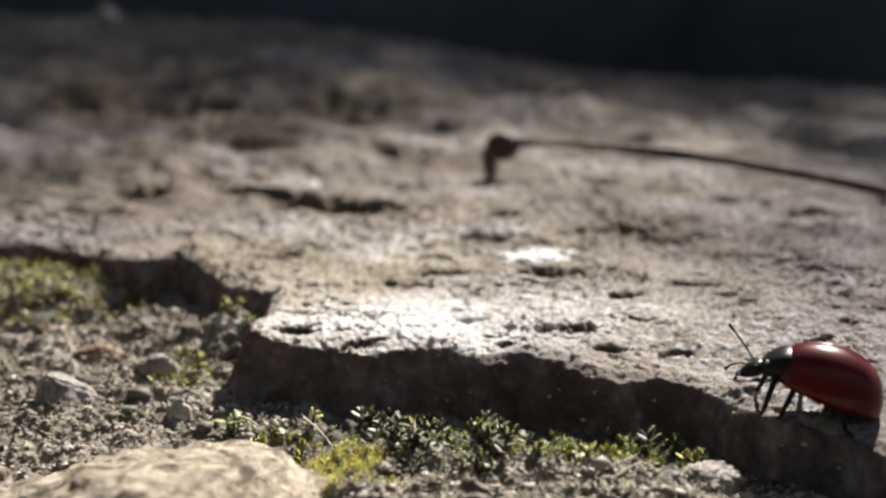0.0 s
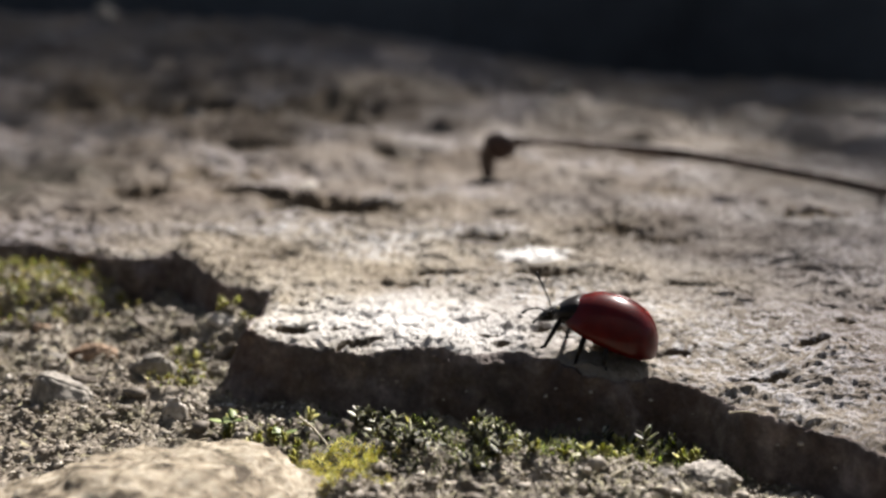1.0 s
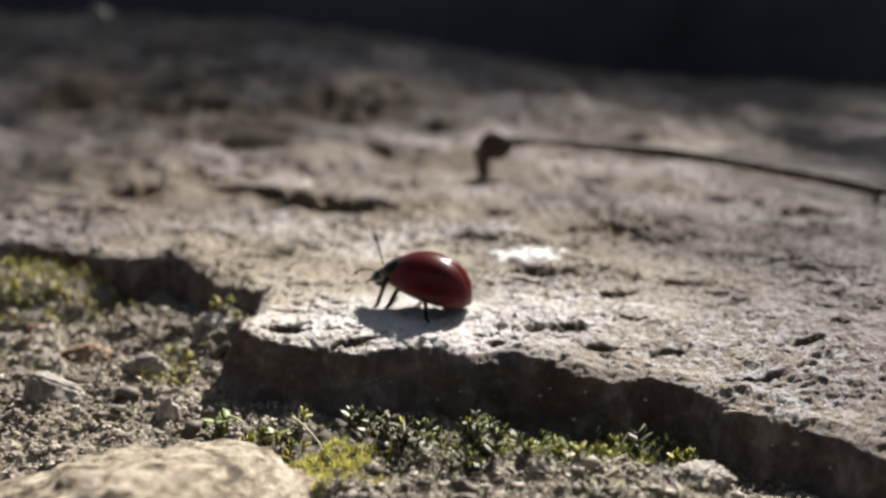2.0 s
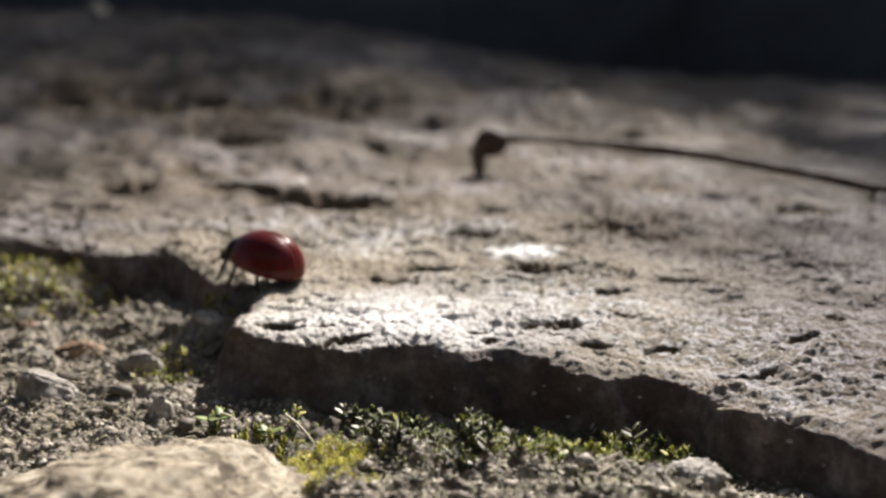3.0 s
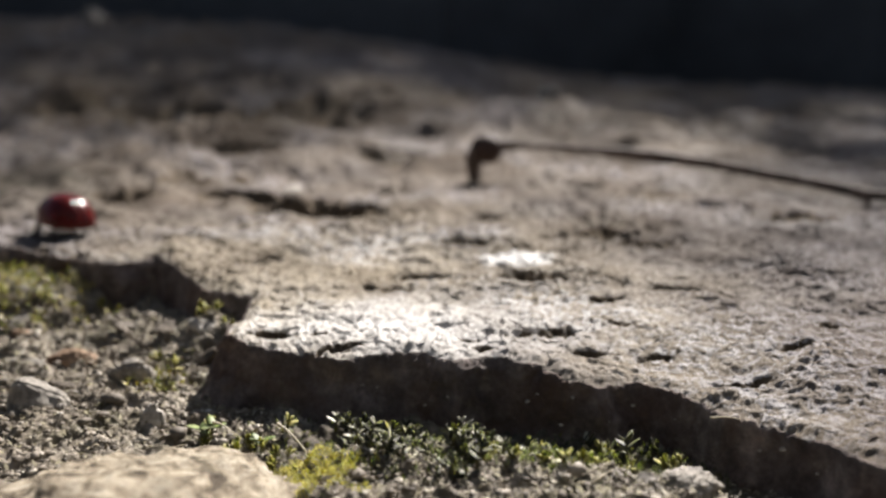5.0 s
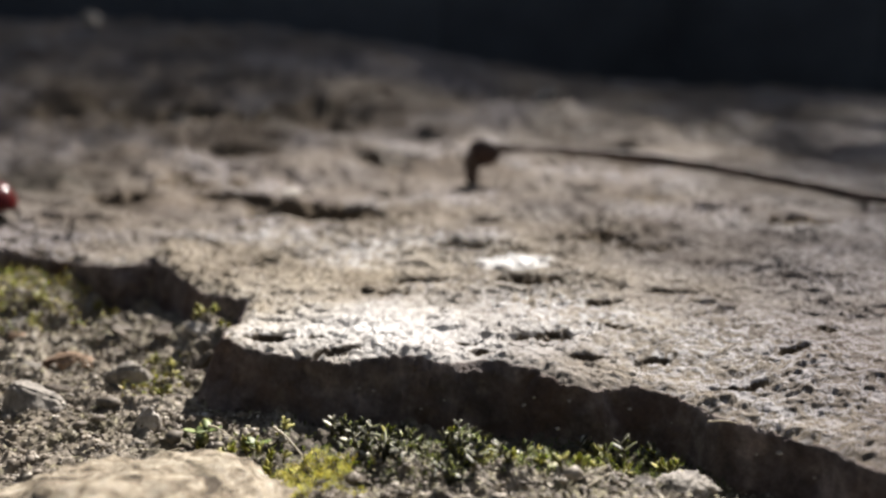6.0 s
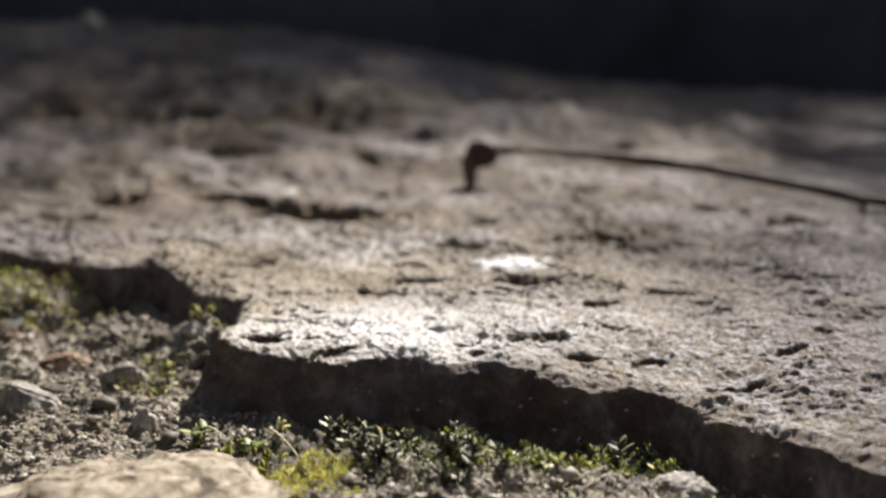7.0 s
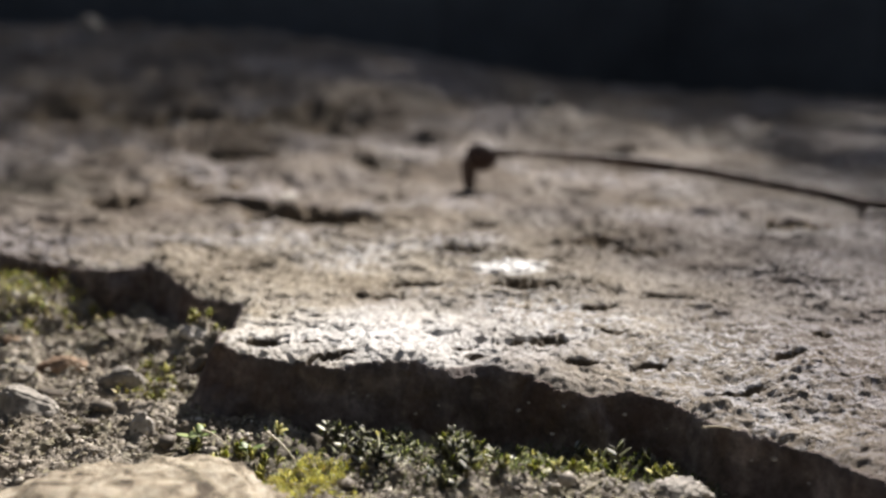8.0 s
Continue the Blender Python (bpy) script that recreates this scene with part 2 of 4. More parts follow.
# ---- shape helpers ----
def lattice(x, y, seed):
    """Gradient noise on a square lattice, about -1 to 1."""
    xi, yi = np.floor(x).astype(np.int64), np.floor(y).astype(np.int64)
    xf, yf = x - xi, y - yi

    def corner(i, j):
        k = ((xi + i) * 374761393 + (yi + j) * 668265263 + seed * 1442695041) & 0xFFFFFFFF
        k = ((k ^ (k >> 13)) * 1274126177) & 0xFFFFFFFF
        a = ((k ^ (k >> 16)) & 0xFFFF) * (2 * math.pi / 65536)
        return np.cos(a) * (xf - i) + np.sin(a) * (yf - j)
    u, v = xf * xf * xf * (xf * (xf * 6 - 15) + 10), yf * yf * yf * (yf * (yf * 6 - 15) + 10)
    return 1.5 * ((corner(0, 0) * (1 - u) + corner(1, 0) * u) * (1 - v) + (corner(0, 1) * (1 - u) + corner(1, 1) * u) * v)


def octaves(x, y, size, count, seed, fall=0.55):
    total, amp = 0, 1.0
    for k in range(count):
        total = total + amp * lattice(x / size, y / size, seed + k)
        size, amp = size * 0.5, amp * fall
    return total


def smooth(a, b, v):
    s = np.clip((v - a) / (b - a), 0, 1)
    return s * s * (3 - 2 * s)


def graded(lo, hi, step, left, right, growth):
    """Even steps from lo to hi, then ever wider ones out to left and right."""
    mid = list(np.arange(lo, hi, step))
    s, v = step, lo
    before = []
    while v > left:
        s *= growth
        v -= s
        before.append(v)
    s, v = step, mid[-1]
    after = []
    while v < right:
        s *= growth
        v += s
        after.append(v)
    return np.array(before[::-1] + mid + after)


def sheet(name, xs, ys, z, material, keep=None, shift=None, shares=()):
    """A relief over a grid; millimetres. keep: which cells stay; shift: how far its points move sideways; shares: masks for the material."""
    nx, ny = len(xs), len(ys)
    gx, gy = np.meshgrid(xs, ys)
    if shift is not None:
        gx, gy = gx + shift[0], gy + shift[1]
    co = np.stack([gx, gy, z], -1).reshape(-1, 3).astype(np.float32) * MM
    i = np.arange(nx * ny).reshape(ny, nx)
    quads = np.stack([i[:-1, :-1], i[:-1, 1:], i[1:, 1:], i[1:, :-1]], -1)
    quads = quads[keep] if keep is not None else quads.reshape(-1, 4)
    used, quads = np.unique(quads, return_inverse=True)
    co, quads = co[used], quads.reshape(-1, 4)
    me = bpy.data.meshes.new(name)
    me.vertices.add(len(co))
    me.vertices.foreach_set("co", co.ravel())
    me.loops.add(quads.size)
    me.loops.foreach_set("vertex_index", quads.ravel().astype(np.int32))
    me.polygons.add(len(quads))
    me.polygons.foreach_set("loop_start", np.arange(0, quads.size, 4, dtype=np.int32))
    me.polygons.foreach_set("use_smooth", np.ones(len(quads), dtype=bool))
    me.update()
    for title, share in shares:
        me.attributes.new(title, "FLOAT", "POINT").data.foreach_set("value", share.ravel()[used].astype(np.float32))
    me.materials.append(material)
    return new(name, me)


def mesh_of(name, bm, material, flat=False):
    me = bpy.data.meshes.new(name)
    for f in bm.faces:
        f.smooth = not flat
    bm.to_mesh(me)
    bm.free()
    me.materials.append(material)
    return me


def part(name, bm, material, parent, label="", at=None):
    """Link a bmesh (or a shared mesh) as one part under a thing or a part."""
    ob = new(name, bm if isinstance(bm, bpy.types.Mesh) else mesh_of(name, bm, material))
    ob.parent = parent
    if at is not None:
        ob.matrix_basis = at
    return tagged(ob, label)


def ball(bm, c, r, sub=2):
    """An ellipsoid in millimetres added to bm; returns its vertices."""
    got = bmesh.ops.create_icosphere(bm, subdivisions=sub, radius=1.0)["verts"]
    for v in got:
        v.co = Vector((c[0] + v.co.x * r[0], c[1] + v.co.y * r[1], c[2] + v.co.z * r[2])) * MM
    return got


def tube(bm, pts, radii, sides=8):
    """A tapering tube along pts, in millimetres, closed at both ends."""
    pts = [Vector(p) for p in pts]
    rings = []
    for i, p in enumerate(pts):
        d = (pts[min(i + 1, len(pts) - 1)] - pts[max(i - 1, 0)]).normalized()
        side = d.cross(Vector((0, 0, 1)) if abs(d.z) < 0.9 else Vector((0, 1, 0))).normalized()
        up = side.cross(d)
        rings.append([bm.verts.new((p + (side * math.cos(a) + up * math.sin(a)) * radii[i]) * MM)
                      for a in [2 * math.pi * k / sides for k in range(sides)]])
    for a, b in zip(rings, rings[1:]):
        for k in range(sides):
            bm.faces.new((a[k], a[(k + 1) % sides], b[(k + 1) % sides], b[k]))
    bm.faces.new(rings[0][::-1])
    bm.faces.new(rings[-1])


def curve_points(pts, per=5):
    """A smooth line through pts."""
    pts = [Vector(p) for p in pts]
    out = []
    for i in range(len(pts) - 1):
        a, b, c, d = pts[max(i - 1, 0)], pts[i], pts[i + 1], pts[min(i + 2, len(pts) - 1)]
        for k in range(per):
            t = k / per
            out.append(0.5 * (2 * b + (c - a) * t + (2 * a - 5 * b + 4 * c - d) * t * t + (3 * b - a - 3 * c + d) * t ** 3))
    return out + [pts[-1]]


# ---- the stone slab ----
# outline of its broken front edge, left to right, millimetres
EDGE = [(-230, 150), (-80, 109), (-50, 98), (-38.3, 93.8), (-31.6, 90.2), (-27.5, 88.4), (-24.3, 90.0), (-20.9, 85.0), (-18.2, 80.2), (-16.0, 78.9), (-13.9, 77.9),
        (-13.6, 73.2), (-14.1, 70.5), (-13.9, 68.0), (-12.3, 66.9), (-9.6, 65.6), (-5.9, 64.3), (-4.5, 64.9), (-1.6, 64.7), (0.9, 64.1), (3.0, 64.9), (4.7, 63.6),
        (6.3, 62.3), (7.9, 61.3), (9.9, 60.7), (11.8, 61.8), (13.4, 61.2), (15.0, 59.5), (16.0, 57.0), (17.4, 55.3), (20.5, 53.3), (22.1, 50.1), (24.0, 46.0),
        (30, 36), (60, 20), (240, -20)]
BACK = [(250, 300), (120, 318), (40, 325), (-30, 330), (-120, 345), (-240, 350)]


def inside_stone(x, y):
    """Distance in from the slab's outline, negative outside."""
    ring = EDGE + BACK
    best = np.full(x.shape, 1e9)
    inside = np.zeros(x.shape, dtype=bool)
    for (ax, ay), (bx, by) in zip(ring, ring[1:] + ring[:1]):
        dx, dy = bx - ax, by - ay
        t = np.clip(((x - ax) * dx + (y - ay) * dy) / (dx * dx + dy * dy), 0, 1)
        best = np.minimum(best, (x - ax - t * dx) ** 2 + (y - ay - t * dy) ** 2)
        if ay != by:
            inside ^= ((ay > y) != (by > y)) & (x < dx * (y - ay) / dy + ax)
    return np.where(inside, 1, -1) * np.sqrt(best)


# hollows worn into the top: place, half-lengths along x and y, depth
HOLLOWS = [(-11.0, 68.4, 1.5, 0.8, 1.2), (-6.7, 65.5, 0.8, 0.4, 0.6), (-8.2, 67.8, 0.6, 0.4, 0.6), (-5.4, 65.9, 0.7, 0.35, 0.5), (3.0, 66.0, 0.8, 0.4, 0.6),
           (1.8, 67.2, 0.9, 0.35, 0.4), (7.0, 68.6, 1.8, 0.8, 1.3), (9.4, 64.9, 1.0, 0.6, 0.9), (13.5, 65.2, 1.2, 0.3, 0.5), (12.2, 70.1, 0.8, 0.5, 0.6),
           (18.5, 60.8, 1.0, 0.4, 0.6), (22.5, 65.0, 0.9, 0.45, 0.6), (26.0, 68.8, 0.8, 0.5, 0.5), (12.6, 76.0, 1.2, 0.7, 0.8), (17.5, 79.0, 1.4, 0.7, 0.7),
           (2.6, 97.5, 2.2, 1.4, 1.5), (7.2, 83.0, 3.2, 1.6, 1.0), (-1.3, 82.6, 1.6, 0.9, 1.0), (-4.1, 78.7, 1.4, 0.7, 0.7), (-23.0, 123.9, 5.0, 2.2, 2.0),
           (-15.9, 117.7, 4.8, 5.2, 4.0), (-10.8, 113.4, 4.6, 5.4, 4.4), (-3.7, 111.1, 2.6, 1.6, 1.6), (-36.9, 122.0, 4.2, 3.6, 2.6), (-29.0, 134.0, 5.0, 5.0, 2.4),
           (15.3, 100.0, 1.9, 1.4, 0.8), (18.9, 96.5, 2.2, 1.3, 0.8), (4.5, 109.0, 2.0, 1.4, 1.4), (-52.0, 196.0, 20.0, 9.0, 3.2), (-24.0, 205.0, 8.0, 13.0, 4.0),
           (-6.0, 152.0, 4.0, 4.0, 2.0), (-33.0, 165.0, 8.0, 6.0, 2.4), (24.0, 122.0, 3.0, 2.4, 0.7), (37.0, 108.0, 3.0, 1.8, 1.0)]


def hollow(x, y):
    """1 in the middle of a worn hollow, 0 outside; and its depth."""
    wob, wub = octaves(x, y, 0.9, 3, 5), octaves(x, y, 1.1, 3, 6)
    inside, depth = np.zeros(x.shape), np.zeros(x.shape)
    broad, wide = octaves(x, y, 6.0, 3, 7), octaves(x, y, 7.0, 3, 8)
    for cx, cy, rx, ry, deep in HOLLOWS:
        if rx > 3.5:
            q = ((x - cx + 0.55 * broad * rx) / rx) ** 2 + ((y - cy + 0.6 * wide * ry) / ry) ** 2
            bowl = np.exp(-q ** 2)
            inside, depth = np.maximum(inside, bowl), depth + deep * bowl
            continue
        q = ((x - cx + 0.75 * wob * rx) / rx) ** 2 + ((y - cy + 0.8 * wub * ry) / ry) ** 2
        bowl = np.exp(-q ** 1.4)
        inside, depth = np.maximum(inside, bowl * (0.6 if cy < 90 else 1.0)), depth + deep * bowl
    return inside, depth


def stone_top(x, y, fine=True):
    """Height of the slab's top, before it breaks off at the edge."""
    z = 0.30 * octaves(x, y * 1.3, 16, 3, 11)
    far = smooth(95, 170, y)
    z = z + far * (2.2 - 1.5 * smooth(210, 290, y)) * octaves(x, y * 0.8, 26, 3, 21) + smooth(150, 320, y) * (10.5 - 10.5 * np.tanh((x - 2) / 62.0))
    z = z + smooth(85, 110, y) * smooth(-22, -45, x) * 1.3 * octaves(x, y, 7, 2, 27)
    z = z + 0.8 * np.exp(-((x + 23.2) / 2.8) ** 2 - ((y - 92.0) / 4.5) ** 2)      # a knob on the rim
    z = z - hollow(x, y)[1]
    if fine:
        rough = 0.25 + 0.42 * smooth(-0.25, 0.35, octaves(x, y, 11, 2, 31)) + 0.2 * smooth(90, 110, y) + 0.12 * smooth(73, 86, y)
        rough = rough * (1 - 0.25 * smooth(12, 18, x) * smooth(74, 66, y))
        near = 1 - smooth(100, 150, y)
        wx, wy = x + 0.5 * lattice(x / 1.7, y / 1.7, 33), y + 0.5 * lattice(x / 1.7, y / 1.7, 34)
        # flakes: broken rims on several scales, crumbly in detail
        for size, tall, seed, cut in ((6.0, 0.22, 41, 0.05), (3.0, 0.24, 43, 0.15), (1.3, 0.13, 45, 0.1)):
            n = octaves(wx * 0.85, wy * 1.15, size, 5, seed, 0.66)
            z = z + rough * tall * (smooth(cut - 0.12, cut + 0.22, n) + 0.55 * n) * (near if size < 2 else 1)
        pits = octaves(wx, wy * 1.15, 1.2, 4, 49, 0.6)
        z = z - rough * near * 0.42 * (1 - 0.65 * smooth(11, 17, x) * smooth(76, 68, y)) * smooth(0.45, 0.8, pits) - near * 0.10 * smooth(0.4, 0.75, octaves(wx, wy * 1.2, 0.7, 3, 50, 0.6))
        z = z + 0.06 * near * octaves(x, y, 0.45, 2, 51)
        z = z + far * 1.1 * smooth(-0.15, 0.3, octaves(x, y, 11, 3, 53))
    return z


def edge_distance(x, y):
    """Distance in from the slab's crumbled outline."""
    d = inside_stone(x, y)
    near = np.where(d < 0, np.exp(-(d / 0.5) ** 2), 1.0)
    return d + near * 0.30 * octaves(x, y, 2.2, 3, 61, 0.55) + 0.35 * lattice(x / 5, y / 5, 66)


def stone_height(x, y, fine=True):
    x, y = np.asarray(x, dtype=float), np.asarray(y, dtype=float)
    d = edge_distance(x, y) if fine else inside_stone(x, y)
    z = stone_top(x, y, fine)
    # the lip slopes down towards the edge, more so on the right
    front = smooth(-16, -11, x) * smooth(80, 70, y)
    lip = 0.65 + 1.05 * smooth(4, 14, x)
    z = z - front * lip * (1 - smooth(0.0, 11.0, d))
    z = z - 0.35 * (1 - smooth(0.0, 1.1, d))
    steep = 4.6 - 2.6 * smooth(-10, -14, x) * smooth(76, 70, y)
    under = np.maximum(-d, 0)
    if fine:
        plain = np.maximum(-(inside_stone(x, y) + 0.35 * lattice(x / 5, y / 5, 66) + 0.12 * lattice(x / 2.2, y / 2.2, 67)), 0)
        k = smooth(0.05, 0.45, under)
        under = np.where(under > 0, under * (1 - k) + np.maximum(plain, 0.05) * k, 0)
    under = under * under / (under + 0.10)
    z = z - under * steep * (1 + 0.15 * lattice(x / 5, y / 5, 71))
    return z


def build_stone():
    xs = graded(-41, 33, 0.10, -235, 235, 1.04)
    ys = graded(45, 98, 0.10, -25, 352, 1.017)
    gx, gy = np.meshgrid(xs, ys)
    z = stone_height(gx, gy)
    # the broken side bulges, is pitted and shows the raw brown stone; shade is painted into the hollows
    side = smooth(-0.02, 0.4, 0.12 * octaves(gx, gy, 1.0, 2, 85) - edge_distance(gx, gy)) * smooth(120, 105, gy)
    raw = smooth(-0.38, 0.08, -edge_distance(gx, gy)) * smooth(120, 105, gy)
    bulge = side * (0.6 * octaves(gx + 0.3 * gy, z * 0.9, 3.0, 3, 81, 0.5) + 0.15 * smooth(0.0, 0.4, octaves(gx, z, 1.4, 2, 83)))
    top = np.maximum(np.maximum(z[:-1, :-1], z[1:, 1:]), np.maximum(z[:-1, 1:], z[1:, :-1]))
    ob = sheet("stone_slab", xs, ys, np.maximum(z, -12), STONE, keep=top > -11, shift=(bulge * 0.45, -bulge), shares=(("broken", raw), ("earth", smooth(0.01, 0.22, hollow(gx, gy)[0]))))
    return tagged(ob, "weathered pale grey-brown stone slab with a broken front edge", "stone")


# ---- the ground in front of it ----
def ground_height(x, y, fine=True):
    z = -4.6 + 0.35 * octaves(x, y, 9, 3, 101)
    z = z + smooth(-10, -3, x) * (1.3 * smooth(57.5, 54.5, y + 0.42 * np.maximum(x - 3, 0)) * smooth(15, 12, x) - 0.9 * smooth(56, 58, y + 0.42 * np.maximum(x - 3, 0)) * smooth(67, 62, y))
    z = z + 1.5 * smooth(-29, -23, x) * smooth(-14, -17, x) * smooth(75, 82, y) + 2.7 * smooth(-25.5, -31.5, x) * smooth(80, 89, y) + 2.8 * np.exp(-((x + 16.4) / 3.0) ** 2 - ((y - 76.2) / 3.2) ** 2)
    if fine:
        lumps = octaves(x, y, 2.4, 4, 111, 0.6)
        z = z + 0.42 * lumps + 0.28 * smooth(-0.12, 0.22, octaves(x, y * 1.3, 1.7, 3, 117)) + 0.15 * smooth(-0.1, 0.25, octaves(x, y * 1.2, 0.8, 2, 121))
    away = np.hypot(x + 5, y - 70)
    z = np.where(away > 250, z * (1 - smooth(250, 900, away)) - smooth(250, 900, away) * 8.0, z)
    return z


def build_ground():
    xs = graded(-40, 22, 0.15, -60000, 60000, 1.09)
    ys = graded(48, 96, 0.15, -60000, 60000, 1.09)
    gx, gy = np.meshgrid(xs, ys)
    z = ground_height(gx, gy)
    # it dips under the slab so that the two never share a face
    z = z - 6 * smooth(1.0, 5.0, inside_stone(gx, gy))
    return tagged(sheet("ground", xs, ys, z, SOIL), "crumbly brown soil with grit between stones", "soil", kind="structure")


def surface(x, y):
    return float(max(stone_height([x], [y])[0], ground_height(np.array([x]), np.array([y]))[0]))


def lumpy(r, seed, sub=3, bite=0.22, crumb=0.05):
    """A worn stone of half-sizes r, millimetres, standing on z = 0."""
    bm = bmesh.new()
    got = bmesh.ops.create_icosphere(bm, subdivisions=sub, radius=1.0)["verts"]
    o = Vector((seed * 7.3, seed * 1.7, seed * 4.1))
    cuts = [(noise.random_unit_vector(), (0.38 if sub < 5 else 0.52) + 0.3 * random.random()) for _ in range(10 if sub < 5 else 4)]
    for v in got:
        p = v.co.copy()
        for n, lim in cuts:                      # broken facets
            over = p.dot(n) - lim
            if over > 0:
                p -= n * over * (0.97 if sub < 5 else 0.8)
        p *= 1 + (bite if sub > 4 else 0.12) * noise.fractal(p * 1.3 + o, 1.0, 2.0, 4) + 0.06 * noise.noise(p * 6 + o) + (crumb * noise.fractal(p * 9 + o, 0.7, 2.0, 4) if sub > 4 else 0)
        v.co = Vector((p.x * r[0], p.y * r[1], max(p.z, -0.75) * r[2])) * MM
    return bm


def stone_thing(name, x, y, r, material, label, seed, turn=0, sink=0.35, sub=4, group="", category="pebble"):
    random.seed(seed)
    noise.seed_set(seed + 1)
    ob = new(name, mesh_of(name, lumpy(r, seed, sub, 0.22, 0.16 if sub == 5 else 0.05), material))
    z = float(ground_height(np.array([x]), np.array([y]), False)[0]) if inside_stone(np.array([x]), np.array([y]))[0] < 0 else surface(x, y)
    ob.matrix_world = pose(x * MM, y * MM, (z + r[2] * (0.75 - sink)) * MM, 0, 0, turn)
    return tagged(ob, label, category, group)


# corners of broken pebbles, millimetres, on the ground at z = 0
PALE_WEDGE = [(-2.1, -0.6, -0.4), (-1.5, 0.9, -0.4), (-1.8, -0.3, 1.7), (-0.7, 0.7, 2.1), (1.7, 0.9, 0.6), (2.3, -0.5, -0.4), (0.9, -1.3, -0.4), (-0.9, -1.2, -0.4), (1.9, 0.0, 0.6), (-0.9, -0.5, 2.0)]
FLAT_CHIP = [(-2.2, -0.5, 0.0), (-1.6, 0.7, 0.3), (-0.9, -0.7, 1.05), (0.2, 0.3, 1.6), (1.2, -0.5, 1.4), (1.9, 0.2, 0.3), (1.7, -0.7, -0.3), (0.4, 1.0, -0.3), (-0.5, -0.8, 0.2), (1.0, 0.9, 0.5)]
LONG_CHIP = [(-2.4, -0.3, -0.3), (-1.7, -0.8, 0.5), (-0.9, 0.3, 1.15), (0.4, -0.5, 0.95), (1.4, 0.2, 1.05), (2.4, -0.2, -0.2), (1.8, -0.9, 0.1), (0.2, -1.1, -0.3), (-1.6, 1.0, -0.3), (1.6, 1.0, -0.3)]
UPRIGHT_CHIP = [(-1.1, -0.4, -0.4), (1.0, -0.5, -0.4), (0.7, 0.6, -0.4), (-0.7, 0.6, -0.4), (0.55, -0.15, 1.55), (0.85, 0.1, 0.9), (-0.55, 0.0, 0.8), (0.0, 0.35, 1.5), (0.3, -0.35, 1.3)]


def chip_thing(name, x, y, corners, material, label, seed, group, worn=0.16):
    """An angular broken pebble: the hull of its corners, its edges worn and its faces uneven."""
    bm = bmesh.new()
    for c in corners:
        bm.verts.new(Vector(c) * MM)
    got = bmesh.ops.convex_hull(bm, input=bm.verts[:])
    spare = [v for v in got["geom_interior"] + got["geom_unused"] if isinstance(v, bmesh.types.BMVert) and v.is_valid]
    bmesh.ops.delete(bm, geom=list(set(spare)), context="VERTS")
    bmesh.ops.bevel(bm, geom=bm.edges[:] + bm.verts[:], offset=worn * MM, segments=2, affect="EDGES")
    for _ in range(3 if worn > 0.12 else 2):
        bmesh.ops.subdivide_edges(bm, edges=[e for e in bm.edges if e.calc_length() > worn * MM], cuts=1, use_grid_fill=True)
    bmesh.ops.triangulate(bm, faces=bm.faces[:])
    bm.normal_update()
    o = Vector((seed * 5.1, seed * 2.3, seed))
    for v in bm.verts:
        p = v.co / MM
        v.co += v.normal * MM * (worn * noise.fractal(p * 0.9 + o, 1.0, 2.0, 3) + 0.05 * noise.fractal(p * 4 + o, 0.8, 2.0, 3))
    ob = new(name, mesh_of(name, bm, material))
    z = float(ground_height(np.array([x]), np.array([y]), False)[0]) + 0.1
    ob.matrix_world = pose(x * MM, y * MM, z * MM)
    return tagged(ob, label, "pebble", group)


